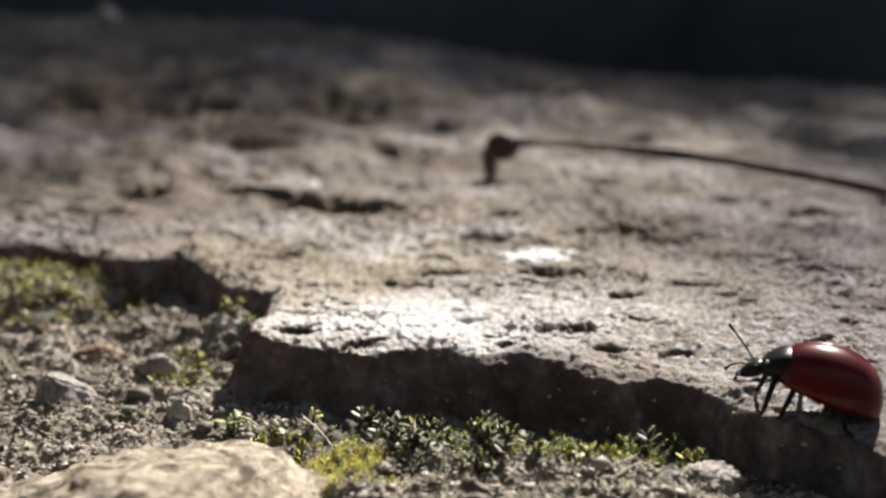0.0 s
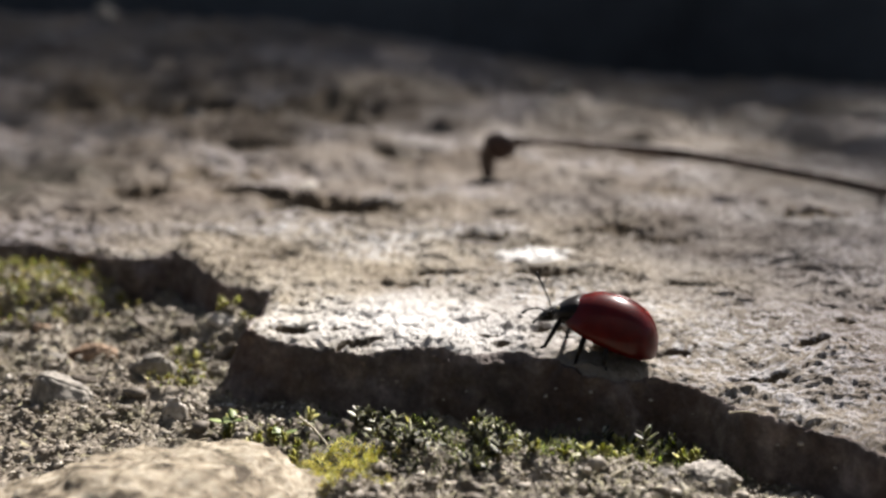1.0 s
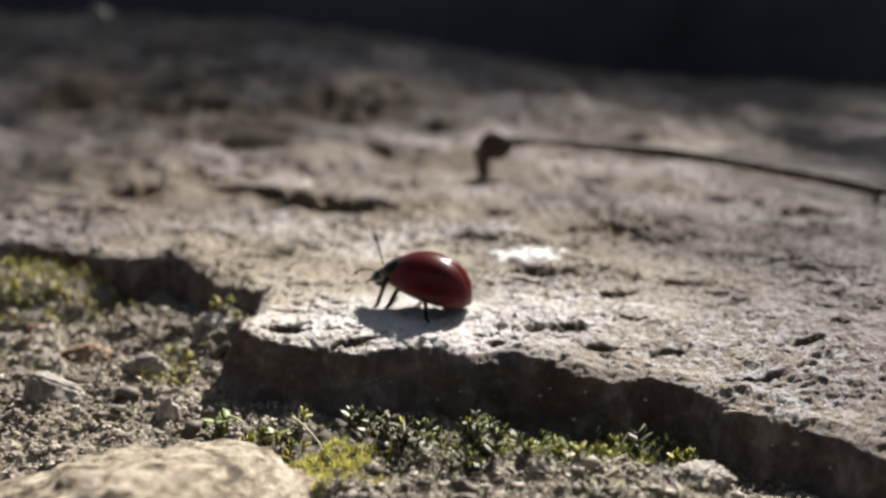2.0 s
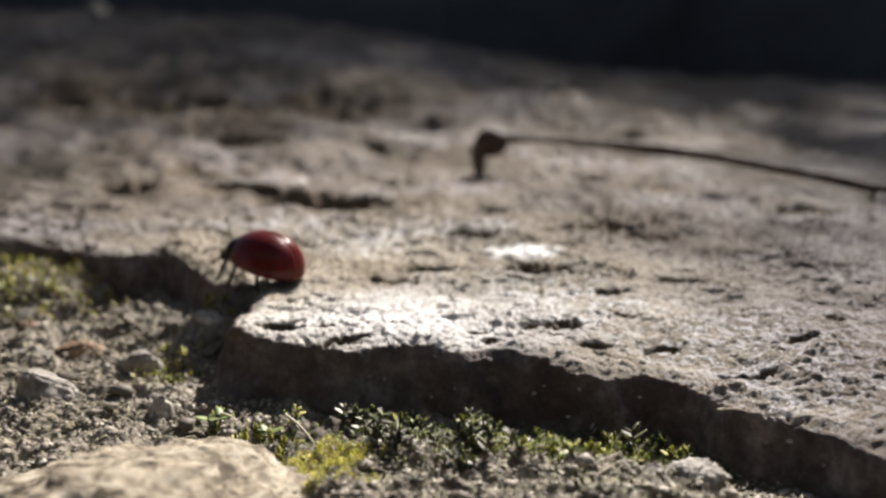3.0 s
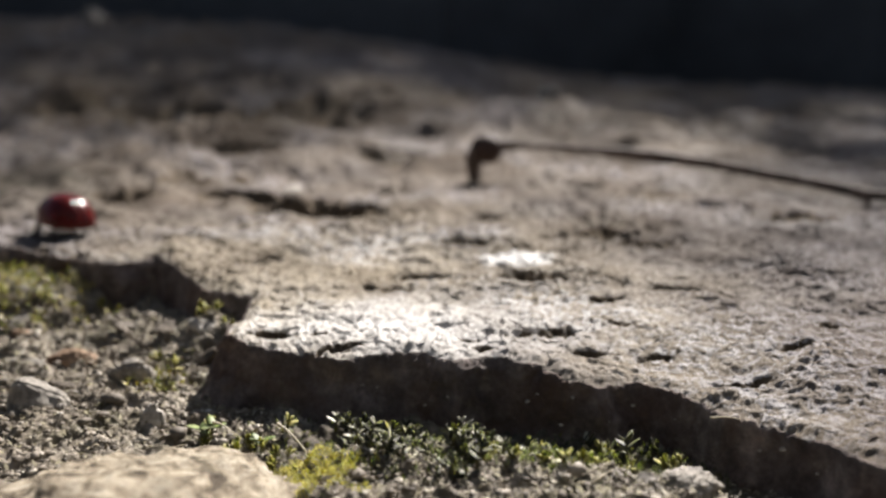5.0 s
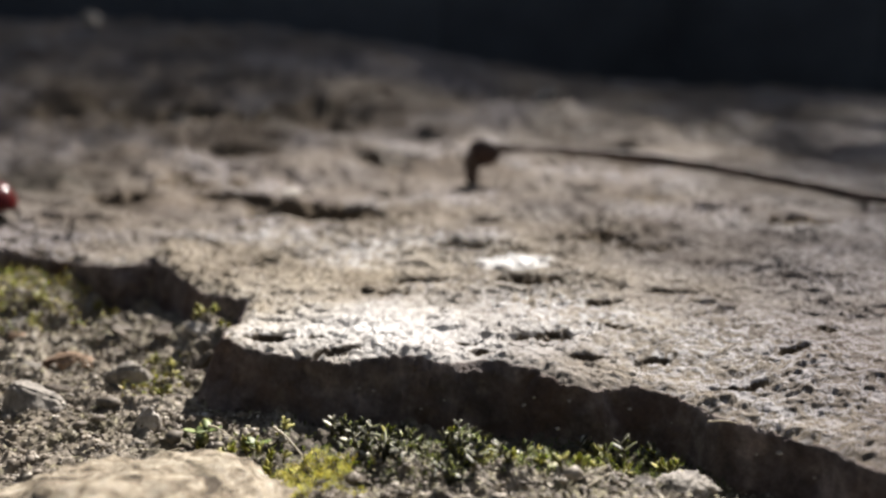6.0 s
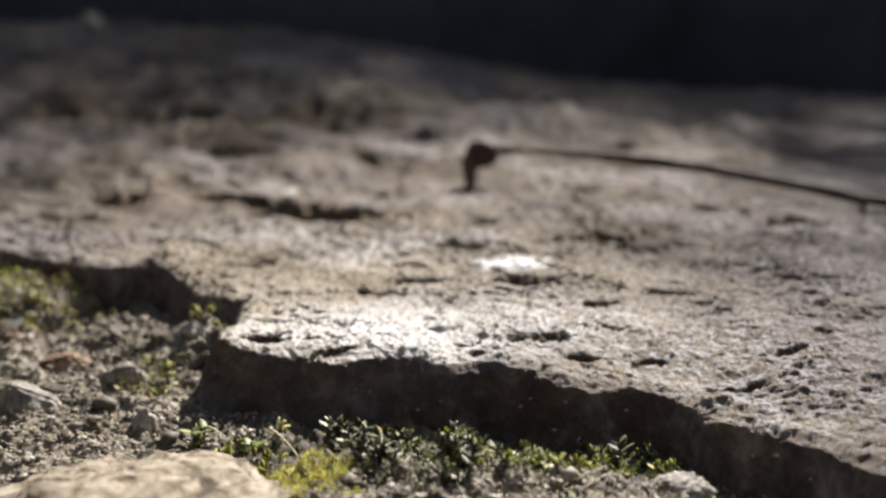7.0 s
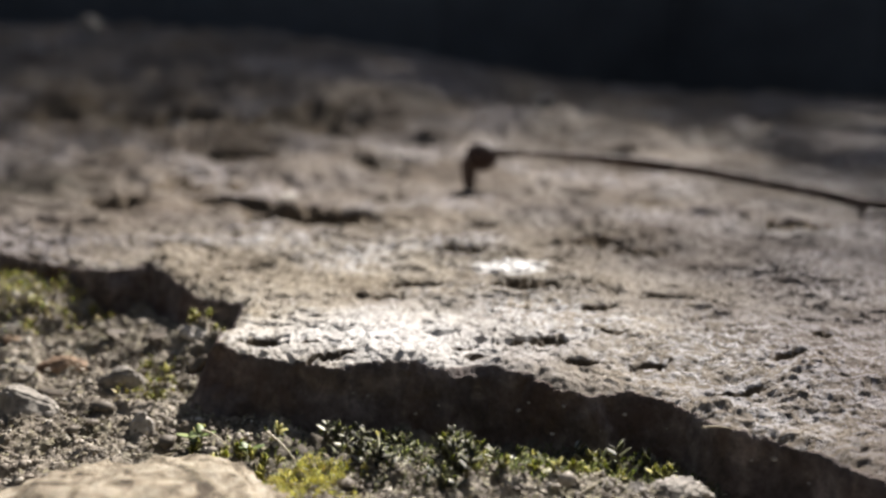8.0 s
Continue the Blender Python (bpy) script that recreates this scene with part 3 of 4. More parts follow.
def build_pebbles():
    g = "pebbles on the soil"
    chip_thing("pebble", -25.6, 64.9, PALE_WEDGE, GREY_PEBBLE, "pale wedge-shaped pebble tilted on the soil", 3, g)
    chip_thing("pebble", -21.3, 70.4, FLAT_CHIP, GREY_PEBBLE, "flat grey pebble propped up on the soil", 4, g)
    chip_thing("pebble", -26.6, 74.4, LONG_CHIP, BROWN_PEBBLE, "long reddish-brown pebble among grit", 5, g)
    chip_thing("pebble", -17.8, 62.4, UPRIGHT_CHIP, PALE_PEBBLE, "small upright pale pebble beside moss", 6, g)
    stone_thing("pebble", -24.2, 79.8, (1.4, 1.0, 0.7), DARK_PEBBLE, "dark brown crumb of earth and stone", 7, 10, group=g)
    stone_thing("pebble", -20.4, 78.2, (1.6, 1.1, 0.9), DARK_PEBBLE, "dark earthy pebble beside the slab", 8, -30, group=g)
    chip_thing("pebble", -33.2, 85.4, [(a * 0.8, b, c * 0.5 + 0.6) for a, b, c in UPRIGHT_CHIP], PALE_PEBBLE, "whitish pebble lying in yellow moss", 9, g)
    stone_thing("pebble", -33.6, 82.6, (1.8, 1.2, 0.7), GREY_PEBBLE, "grey pebble at the edge of the moss", 10, 25, group=g)
    stone_thing("pebble", -16.2, 73.0, (1.2, 0.9, 0.8), DARK_PEBBLE, "dark pebble under the slab's corner", 12, 50, group=g)
    stone_thing("stone", -14.3, 47.0, (9.6, 8.8, 2.8), BUFF, "large pale buff stone worn round, half buried", 14, -14, sink=0.62, sub=6, category="stone")
    stone_thing("stone", 12.4, 51.6, (1.9, 1.3, 0.85), GREY_PEBBLE, "crusty greyish stone below the slab's edge", 15, 10, sink=0.6, sub=5, category="stone")
    more = random.Random(61)
    kinds = [(GREY_PEBBLE, "small grey stone among crumbs of soil"), (DARK_PEBBLE, "small dark clod of earth on the soil"), (BROWN_PEBBLE, "small brown stone bedded in grit"), (PALE_PEBBLE, "small pale stone bedded in grit")]
    made = 0
    while made < 30:
        x, y = more.uniform(-38, -13), more.uniform(58, 86)
        if inside_stone(np.array([x]), np.array([y]))[0] > -1.2 or math.hypot((x + 17) / 14, (y - 48) / 9) < 1:
            continue
        k, size = more.choice((0, 0, 1, 1, 2, 3)), 0.42 * math.exp(more.gauss(0.15, 0.42))
        corners = []
        for n in range(10):
            a, h = n * 2.4 + more.uniform(-0.4, 0.4), -0.3 + 0.12 * n
            w = size * 1.3 * math.sqrt(max(0.1, 1 - 0.8 * max(0, h))) * more.uniform(0.75, 1.1)
            corners.append((w * math.cos(a) * 1.25, w * math.sin(a) * 0.8, size * h))
        chip_thing("pebble", x, y, corners, kinds[k][0], kinds[k][1], 100 + made, g, 0.1)
        made += 1
    for x, y, size in ((10.6, 51.0, 0.7), (11.2, 52.9, 0.5), (13.6, 51.0, 0.6), (9.2, 51.9, 0.55), (14.0, 52.6, 0.45)):
        stone_thing("pebble", x, y, (size * 1.3, size, size * 0.8), PALE_PEBBLE, "crumb of whitish crusty stone below the slab", 160 + int(x * 10), x * 70, sub=4, group="crumbs below the slab")


def scatter(count, seed, where, size):
    """Loose grit as one mesh of small broken grains, resting on the soil."""
    rng = np.random.default_rng(seed)
    bm = bmesh.new()
    bmesh.ops.create_icosphere(bm, subdivisions=2 if size > 0.25 else 1, radius=1.0)
    base = np.array([v.co for v in bm.verts])
    tri = np.array([[v.index for v in f.verts] for f in bm.faces])
    bm.free()
    (x0, x1, y0, y1) = where
    xs, ys = rng.uniform(x0, x1, count), rng.uniform(y0, y1, count)
    ok = inside_stone(xs, ys) < -0.3
    xs, ys = xs[ok], ys[ok]
    z = ground_height(xs, ys)
    n = len(xs)
    r = size * np.exp(rng.normal(0, 0.5, n))
    knobs = rng.normal(0, 1, (n, 7, 3))
    bumps = np.sin(np.einsum("vk,njk->nvj", base, knobs) * 1.7 + knobs[:, None, :, 0] * 3).sum(-1, keepdims=True)
    shape = base[None] * (1 + 0.085 * bumps + 0.14 * rng.normal(0, 1, (n, len(base), 1)))
    shape = shape * (r[:, None] * rng.uniform(0.6, 1.3, (n, 3)) * np.array([1.1, 1.0, 0.65]))[:, None, :]
    a = rng.uniform(0, 6.28, n)
    c, s = np.cos(a)[:, None], np.sin(a)[:, None]
    co = np.stack([shape[..., 0] * c - shape[..., 1] * s, shape[..., 0] * s + shape[..., 1] * c, shape[..., 2]], -1)
    co = co + np.stack([xs, ys, z + r * 0.15], -1)[:, None, :]
    faces = (tri[None] + (np.arange(n) * len(base))[:, None, None]).reshape(-1, 3)
    me = bpy.data.meshes.new("grit")
    me.from_pydata((co.reshape(-1, 3) * MM).tolist(), [], faces.tolist())
    me.polygons.foreach_set("use_smooth", np.ones(len(faces), dtype=bool))
    me.materials.append(GRIT)
    return me


def build_grit():
    for seed, count, where, size in ((1, 20000, (-42, -9, 52, 98), 0.085), (2, 150, (-40, -9, 54, 96), 0.24), (3, 9000, (-10, 22, 44, 55), 0.085), (4, 40, (-8, 20, 48, 58), 0.24)):
        tagged(new("grit", scatter(count, seed, where, size)), "loose mineral grit and crumbs of soil", "grit", kind="stuff")


# ---- moss ----
def leaf_mesh(name, length, width, cup, material):
    """A plump pointed moss leaf: a bent shell of two skins."""
    bm = bmesh.new()
    rows, rings = 5, []
    for i in range(rows + 1):
        t = i / rows
        w = width * (math.sin(math.pi * (0.14 + 0.78 * t)) ** 0.65) * (1 - 0.1 * t)
        mid = Vector((length * t, 0, cup * length * t * t))
        th = 0.05 * length * (1 - 0.6 * t)
        rings.append([bm.verts.new((mid + Vector((0, w * s, k + 0.35 * w * s * s))) * MM) for s, k in ((-1, 0), (0, th), (1, 0), (0, -th))])
    for a, b in zip(rings, rings[1:]):
        for k in range(4):
            bm.faces.new((a[k], a[(k + 1) % 4], b[(k + 1) % 4], b[k]))
    bm.faces.new(rings[0][::-1])
    bm.faces.new(rings[-1])
    return mesh_of(name, bm, material)


def moss_shoot(seed, leaf, tall, leaves, label, scale=1.0):
    """One leafy moss shoot, its foot at the origin."""
    rng = random.Random(seed)
    thing = new("moss_shoot")
    bend = Vector((rng.uniform(-0.3, 0.3), rng.uniform(-0.35, 0.05), 1)).normalized()
    line = [bend * tall * t + Vector((0, 0, -0.2)) for t in (0, 0.35, 0.7, 1.0)]
    bm = bmesh.new()
    tube(bm, line, (0.09, 0.08, 0.06, 0.04), 5)
    part("stem", bm, STEM, thing)
    for k in range(leaves):
        t = 0.35 + 0.65 * ((k + 0.5) / leaves) ** 0.7
        up = 5 + 48 * t * t + rng.uniform(-22, 22)
        s = scale * (0.75 + 0.5 * math.sin(math.pi * min(1, t * 0.8 + 0.15))) * rng.uniform(0.8, 1.15)
        at = Matrix.Translation((bend * tall * t + Vector((0, 0, -0.2))) * MM) @ Euler((0, radians(-up), radians(137.5 * k + rng.uniform(-20, 20))), "XYZ").to_matrix().to_4x4() @ Matrix.Scale(s, 4)
        part("leaf", leaf, None, thing, at=at)
    return tagged(thing, label, "moss")


def build_moss():
    dark = [leaf_mesh("leaf", 0.68, 0.155, c, LEAF_DARK) for c in (0.1, 0.3)]
    gold = [leaf_mesh("leaf", 0.6, 0.19, c, LEAF_YELLOW) for c in (0.15, 0.35)]
    kinds = {"dark": [moss_shoot(s, dark[s % 2], 1.0 + 0.25 * (s % 3), 6 + s % 3, "dark green moss shoot with plump pale-tipped leaves") for s in range(4)],
             "gold": [moss_shoot(s + 20, gold[s % 2], 0.8 + 0.2 * (s % 3), 6 + s % 3, "yellow-green moss shoot in sunlight", 0.9) for s in range(4)]}
    for k, v in kinds.items():
        for ob in v:
            tagged(ob, group="moss shoots of the " + ("shaded bed" if k == "dark" else "sunny tufts"))
    rng = random.Random(77)
    used = set()

    def put(kind, x, y, tilt=34):
        i = rng.randrange(4)
        z = ground_height(np.array([x]), np.array([y]))[0] + 0.1
        m = pose(x * MM, y * MM, z * MM, rng.uniform(-tilt, tilt), rng.uniform(-tilt, tilt), rng.uniform(0, 360)) @ Matrix.Scale(rng.uniform(0.65, 1.15), 4)
        if (kind, i) not in used:
            used.add((kind, i))
            kinds[kind][i].matrix_basis = m
        else:
            copy_thing(kinds[kind][i], m)

    def patch(kind, n, x0, x1, y0, y1):
        made = 0
        while made < n:
            x, y = rng.uniform(x0, x1), rng.uniform(y0, y1)
            px, py = np.array([x]), np.array([y])
            if inside_stone(px, py)[0] < -1.6 and octaves(px, py, 3.2, 2, 301)[0] > rng.uniform(-0.25, 0.25):
                put(kind, x, y)
                made += 1
    patch("dark", 44, -9.0, -0.5, 58.2, 62.2)
    patch("dark", 16, -8.5, -1.5, 60.0, 63.0)
    patch("dark", 32, -5.0, 2.5, 51.0, 57.5)
    patch("gold", 14, -10.5, 2.5, 53.5, 60.5)
    patch("gold", 6, -15, -10.0, 58.0, 62)
    patch("dark", 34, 0.5, 13, 54.0, 59.5)
    patch("gold", 66, 0.5, 14.0, 52.8, 58.6)
    patch("gold", 5, -12.0, -7.5, 56.5, 60.0)
    patch("gold", 5, -21, -17.5, 68.0, 73.0)
    for x, y in ((-17.9, 76.6), (-17.2, 76.3), (-16.6, 76.5), (-16.0, 76.1), (-15.3, 75.9), (-17.5, 77.2)):
        put("gold", x, y, 20)
    patch("gold", 18, -41, -28.0, 84.0, 92.0)


def tuft_stuff(name, n, seed, x0, x1, y0, y1, length, material, label, oval=True):
    """A dense cushion of short pointed leaflets as one mesh."""
    rng = np.random.default_rng(seed)
    xs, ys = rng.uniform(x0, x1, n), rng.uniform(y0, y1, n)
    cx, cy = (x0 + x1) / 2, (y0 + y1) / 2
    q = ((xs - cx) / (x1 - x0) * 2) ** 2 + ((ys - cy) / (y1 - y0) * 2) ** 2 + 0.9 * octaves(xs, ys, 2.5, 3, seed)
    ok = (q < 1 if oval else q < 9) & (inside_stone(xs, ys) < -0.6)
    xs, ys, q = xs[ok], ys[ok], q[ok]
    n = len(xs)
    z = ground_height(xs, ys) + 0.35 * octaves(xs, ys, 1.3, 2, seed + 3) + 0.2 * np.sqrt(np.clip(1 - q, 0, 1)) * (1 if oval else 0) + rng.uniform(-0.15, 0.25, n)
    foot = np.stack([xs, ys, z], -1)
    a, up = rng.uniform(0, 6.28, n), rng.uniform(0.5, 1.4, n)
    way = np.stack([np.cos(a) * np.cos(up), np.sin(a) * np.cos(up), np.sin(up)], -1)
    side = np.stack([-np.sin(a), np.cos(a), np.zeros(n)], -1)
    lift = np.cross(way, side)
    ln = (length * rng.uniform(0.6, 1.3, n))[:, None]
    w = ln * 0.16
    v = np.stack([foot, foot + way * ln * 0.45 + side * w, foot + way * ln * 0.45 - side * w, foot + way * ln * 0.45 - lift * w * 0.8, foot + way * ln], 1)
    tri = np.array([[0, 1, 3], [0, 3, 2], [0, 2, 1], [4, 3, 1], [4, 2, 3], [4, 1, 2]])
    faces = (tri[None] + (np.arange(n) * 5)[:, None, None]).reshape(-1, 3)
    me = bpy.data.meshes.new(name)
    me.from_pydata((v.reshape(-1, 3) * MM).tolist(), [], faces.tolist())
    me.materials.append(material)
    return tagged(new(name, me), label, "moss", kind="stuff")


def build_moss_beds():
    tuft_stuff("moss_bed", 900, 5, -13, 4, 50.5, 63.5, 0.42, MOSS_BED, "dense dark green moss bed in the slab's shade")
    tuft_stuff("moss_bed", 2600, 6, -2, 16, 51.8, 60.0, 0.42, MOSS_BED, "sparse green moss bed over pale soil")
    tuft_stuff("moss_cushion", 17000, 7, -14.5, -3.2, 49.4, 55.8, 0.2, MOSS_GOLD, "sunlit golden-yellow moss cushion beside the round stone")
    tuft_stuff("moss_cushion", 1700, 8, -45, -26.5, 81.0, 96.0, 0.55, MOSS_OLIVE, "yellow-green moss cushion in the slab's hollow")
    tuft_stuff("moss_cushion", 260, 10, -21.5, -17, 67, 73.5, 0.45, MOSS_OLIVE, "thin yellowish moss tuft between pebbles")


def build_litter():
    """Dry crumbs of dead moss and fibre strewn over the soil."""
    for seed, n, (x0, x1, y0, y1), ln in ((31, 11000, (-42, -9, 53, 97), 0.40), (32, 7000, (-10, 18, 48, 56), 0.34)):
        rng = np.random.default_rng(seed)
        xs, ys = rng.uniform(x0, x1, n), rng.uniform(y0, y1, n)
        ok = inside_stone(xs, ys) < -0.5
        xs, ys = xs[ok], ys[ok]
        n = len(xs)
        foot = np.stack([xs, ys, ground_height(xs, ys) + rng.uniform(0.0, 0.12, n)], -1)
        a, up = rng.uniform(0, 6.28, n), rng.normal(0.15, 0.35, n)
        way = np.stack([np.cos(a) * np.cos(up), np.sin(a) * np.cos(up), np.sin(up)], -1)
        side = np.stack([-np.sin(a), np.cos(a), np.zeros(n)], -1)
        lift = np.cross(way, side)
        k = ln * np.exp(rng.normal(0, 0.32, n))[:, None]
        w = k * rng.uniform(0.07, 0.26, n)[:, None]
        bend = side * k * rng.normal(0, 0.14, n)[:, None]
        v = np.stack([foot, foot + way * k * 0.5 + side * w + bend, foot + way * k * 0.5 - side * w + bend, foot + way * k * 0.5 - lift * w * 0.8 + bend, foot + way * k], 1)
        tri = np.array([[0, 1, 3], [0, 3, 2], [0, 2, 1], [4, 3, 1], [4, 2, 3], [4, 1, 2]])
        me = bpy.data.meshes.new("litter")
        me.from_pydata((v.reshape(-1, 3) * MM).tolist(), [], (tri[None] + (np.arange(n) * 5)[:, None, None]).reshape(-1, 3).tolist())
        me.materials.append(LITTER)
        tagged(new("litter", me), "dry brown crumbs of dead moss on soil", "litter", kind="stuff")


# ---- twig ----
def build_twig():
    twig = new("twig")
    bm = bmesh.new()
    line = [(4.6, 134, -0.4), (4.2, 134, 1.6), (4.3, 134, 3.4), (5.2, 134, 4.7), (6.6, 134, 5.0), (8.6, 134, 4.8), (13.5, 133, 4.7), (20.4, 132, 4.25), (27.0, 130, 3.8),
            (33.5, 128, 3.1), (39.4, 125, 2.25), (44.6, 121, 1.6), (47.3, 118, 1.2), (51.0, 115.5, 1.1), (58, 113, 0.9)]
    pts = curve_points(line, 6)
    rad = []
    for i in range(len(pts)):
        t = i / (len(pts) - 1)
        rad.append(0.62 + 0.5 * math.exp(-((t - 0.16) / 0.11) ** 2) - 0.2 * math.exp(-((t - 0.42) / 0.06) ** 2) + 0.14 * math.exp(-((t - 0.56) / 0.05) ** 2) + 0.14 * noise.noise(pts[i] * 0.5))
    tube(bm, pts, rad, 10)
    part("stalk", bm, BARK, twig)
    bm = bmesh.new()
    tube(bm, curve_points([(47.3, 118, 1.2), (47.5, 117.6, 0.5), (47.3, 117.3, -0.6)], 4), [0.55 - 0.03 * k for k in range(9)], 8)
    part("side_spur", bm, BARK, twig)
    bm = bmesh.new()
    for v in ball(bm, (5.8, 134, 4.35), (2.1, 1.8, 1.9), 3):
        v.co += v.normal * MM * 0.12 * noise.noise(v.co * 1500)
    part("bud_scar", bm, KNOT, twig, "swollen dark knot at the bend")
    return tagged(twig, "dry dark brown twig with a hooked end lying on stone", "twig")


# ---- background ----
def build_far():
    # loose pale bits that catch the light on the slab
    for x, y, r, s in ((-48, 200, (4, 3, 2.2), 41), (-18, 130, (3.2, 2.6, 0.6), 42), (22.7, 228, (4, 3, 2), 43), (-95, 300, (7, 5, 5), 44)):
        stone_thing("stone_chip", x, y, r, GREY_PEBBLE, "pale loose stone chip on the slab", s, s * 11, group="chips on the slab", category="stone chip")
    # dark boards added in place of the shaded background close the view
    wall = new("wall_back")
    rng = random.Random(5)
    x = -1400.0
    while x < 1400:
        w = rng.uniform(45, 95)
        bm = bmesh.new()
        bmesh.ops.create_cube(bm, size=1.0)
        for v in bm.verts:
            v.co = Vector(((x + w / 2 + v.co.x * (w + 8)) * MM, (392 + rng.uniform(-3, 3) + v.co.y * 22) * MM, (10 + v.co.z * 76 + rng.uniform(-2, 2)) * MM))
        bmesh.ops.bevel(bm, geom=bm.edges[:], offset=3 * MM, segments=1, affect="EDGES")
        part("board", bm, DARK_BACKING, wall)
        x += w
    tagged(wall, "added low dark backdrop of upright boards in place of the shaded background", "wall", kind="structure")


def build_light_blockers():
    """Unseen panel and leaf screen, added to hold sky and sun off the stone."""
    # dark panel behind the camera, out of view, added to cut sky fill
    bm = bmesh.new()
    bmesh.ops.create_cube(bm, size=1.0)
    for v in bm.verts:
        v.co = Vector((v.co.x * 3.2, -0.62 + v.co.y * 0.12, 0.5 + v.co.z * 1.06))
    tagged(new("wall_front", mesh_of("wall_front", bm, DARK_BACKING)), "unseen dark panel added behind the camera to block sky light", "wall", kind="structure")
    # added leaf screen, never in view; its top outline sets the far slab's shade
    rng = np.random.default_rng(12)
    n = 30000
    x, y = rng.uniform(-200, 1250, n), rng.uniform(1200, 1300, n)
    tall = 108 + 122 * smooth(528, 585, x) + 30 * smooth(570, 640, x) + 34 * smooth(493, 440, x)
    z = 848 + tall * rng.uniform(0, 1, n) ** 1.3
    a, up = rng.uniform(0, 6.28, n), rng.uniform(-0.9, 0.9, n)
    way = np.stack([np.cos(a) * np.cos(up), np.sin(a) * np.cos(up), np.sin(up)], -1)
    side = np.stack([-np.sin(a), np.cos(a), np.zeros(n)], -1)
    ln = rng.uniform(6, 14, n)[:, None]
    foot = np.stack([x, y, z], -1)
    v = np.stack([foot, foot + way * ln * 0.5 + side * ln * 0.28, foot + way * ln * 0.5 - side * ln * 0.28, foot + way * ln * 0.5 - np.cross(way, side) * 2, foot + way * ln], 1)
    tri = np.array([[0, 1, 3], [0, 3, 2], [0, 2, 1], [4, 3, 1], [4, 2, 3], [4, 1, 2]])
    me = bpy.data.meshes.new("hedge_foliage")
    me.from_pydata((v.reshape(-1, 3) * MM).tolist(), [], (tri[None] + (np.arange(n) * 5)[:, None, None]).reshape(-1, 3).tolist())
    me.materials.append(SCREEN_LEAF)
    bm = bmesh.new()
    bm.from_mesh(me)
    core = bmesh.ops.create_cube(bm, size=1.0)["verts"]
    for c in core:
        c.co = Vector((0.525 + c.co.x * 1.45, 1.25 + c.co.y * 0.09, 0.425 + c.co.z * 0.87))
    bm.to_mesh(me)
    bm.free()
    tagged(new("hedge_foliage", me), "unseen leafy screen added to shade the slab's far part", "hedge", kind="stuff")


def build_straws():
    for pts, r in (([(7.2, 50.3, -3.3), (8.0, 50.7, -2.9), (8.9, 51.3, -2.6)], 0.10), ([(-9.2, 57.5, -2.5), (-8.3, 56.8, -2.9), (-7.3, 55.8, -3.6)], 0.09),
                   ([(15.0, 56.0, -1.6), (15.8, 55.6, -1.4), (16.5, 55.5, -1.5)], 0.07), ([(-13.4, 59.8, -3.3), (-12.7, 59.5, -3.4), (-11.9, 58.9, -3.7)], 0.08)):
        bm = bmesh.new()
        line = curve_points(pts, 5)
        tube(bm, line, [r * (1 - 0.6 * i / len(line)) for i in range(len(line))], 6)
        tagged(new("straw", mesh_of("straw", bm, STRAW)), "thin bleached dry stalk lying in the moss", "straw", "straws")


def build_seedlings():
    """Small plants with two or three broad round leaves at the foot of the moss."""
    leaf = leaf_mesh("leaf", 1.05, 0.36, 0.12, LEAF_BROAD)
    rng = random.Random(19)
    for x, y, tall in ((-10.3, 57.9, 0.7), (-14.2, 60.3, 0.6), (-13.5, 59.9, 0.9)):
        plant = new("seedling")
        bm = bmesh.new()
        tube(bm, [(0, 0, -0.4), (0.05, 0, tall * 0.5), (0, 0.05, tall)], (0.07, 0.06, 0.05), 6)
        part("stem", bm, STEM, plant)
        turn = rng.uniform(0, 360)
        for k in range(3):
            at = Matrix.Translation((0, 0, (tall - 0.12 * k) * MM)) @ Euler((0, radians(-rng.uniform(0, 22)), radians(turn + 125 * k)), "XYZ").to_matrix().to_4x4() @ Matrix.Scale(rng.uniform(0.75, 1.1), 4)
            part("leaf", leaf, None, plant, at=at)
        plant.matrix_basis = pose(x * MM, y * MM, float(ground_height(np.array([x]), np.array([y]))[0]) * MM)
        tagged(plant, "tiny fresh green seedling with round leaves", "seedling", "seedlings at the stone")


def build_crumbs():
    """Bright crumbs caught on the slab's shaded broken side."""
    rng = random.Random(23)
    for n in range(16):
        x = rng.uniform(-11, 21)
        y = float(np.interp(x, [p[0] for p in EDGE[10:31]], [p[1] for p in EDGE[10:31]]))
        for _ in range(30):                          # step out until it lies well down the side
            y -= 0.08
            if surface(x, y) < -1.9 - 0.12 * n:
                break
        size = rng.uniform(0.10, 0.17)
        bm = bmesh.new()
        for v in ball(bm, (0, 0, 0), (size * 1.3, size, size * 0.8), 1):
            v.co *= 1 + 0.25 * noise.noise(v.co * 9000 + Vector((n, 0, 0)))
        ob = new("stone_crumb", mesh_of("stone_crumb", bm, PALE_PEBBLE, True))
        ob.matrix_world = pose(x * MM, y * MM, (surface(x, y) + 0.03) * MM, 0, 0, n * 50)
        tagged(ob, "tiny pale crumb on the slab's shaded side", "stone crumb", "crumbs on the slab's side")


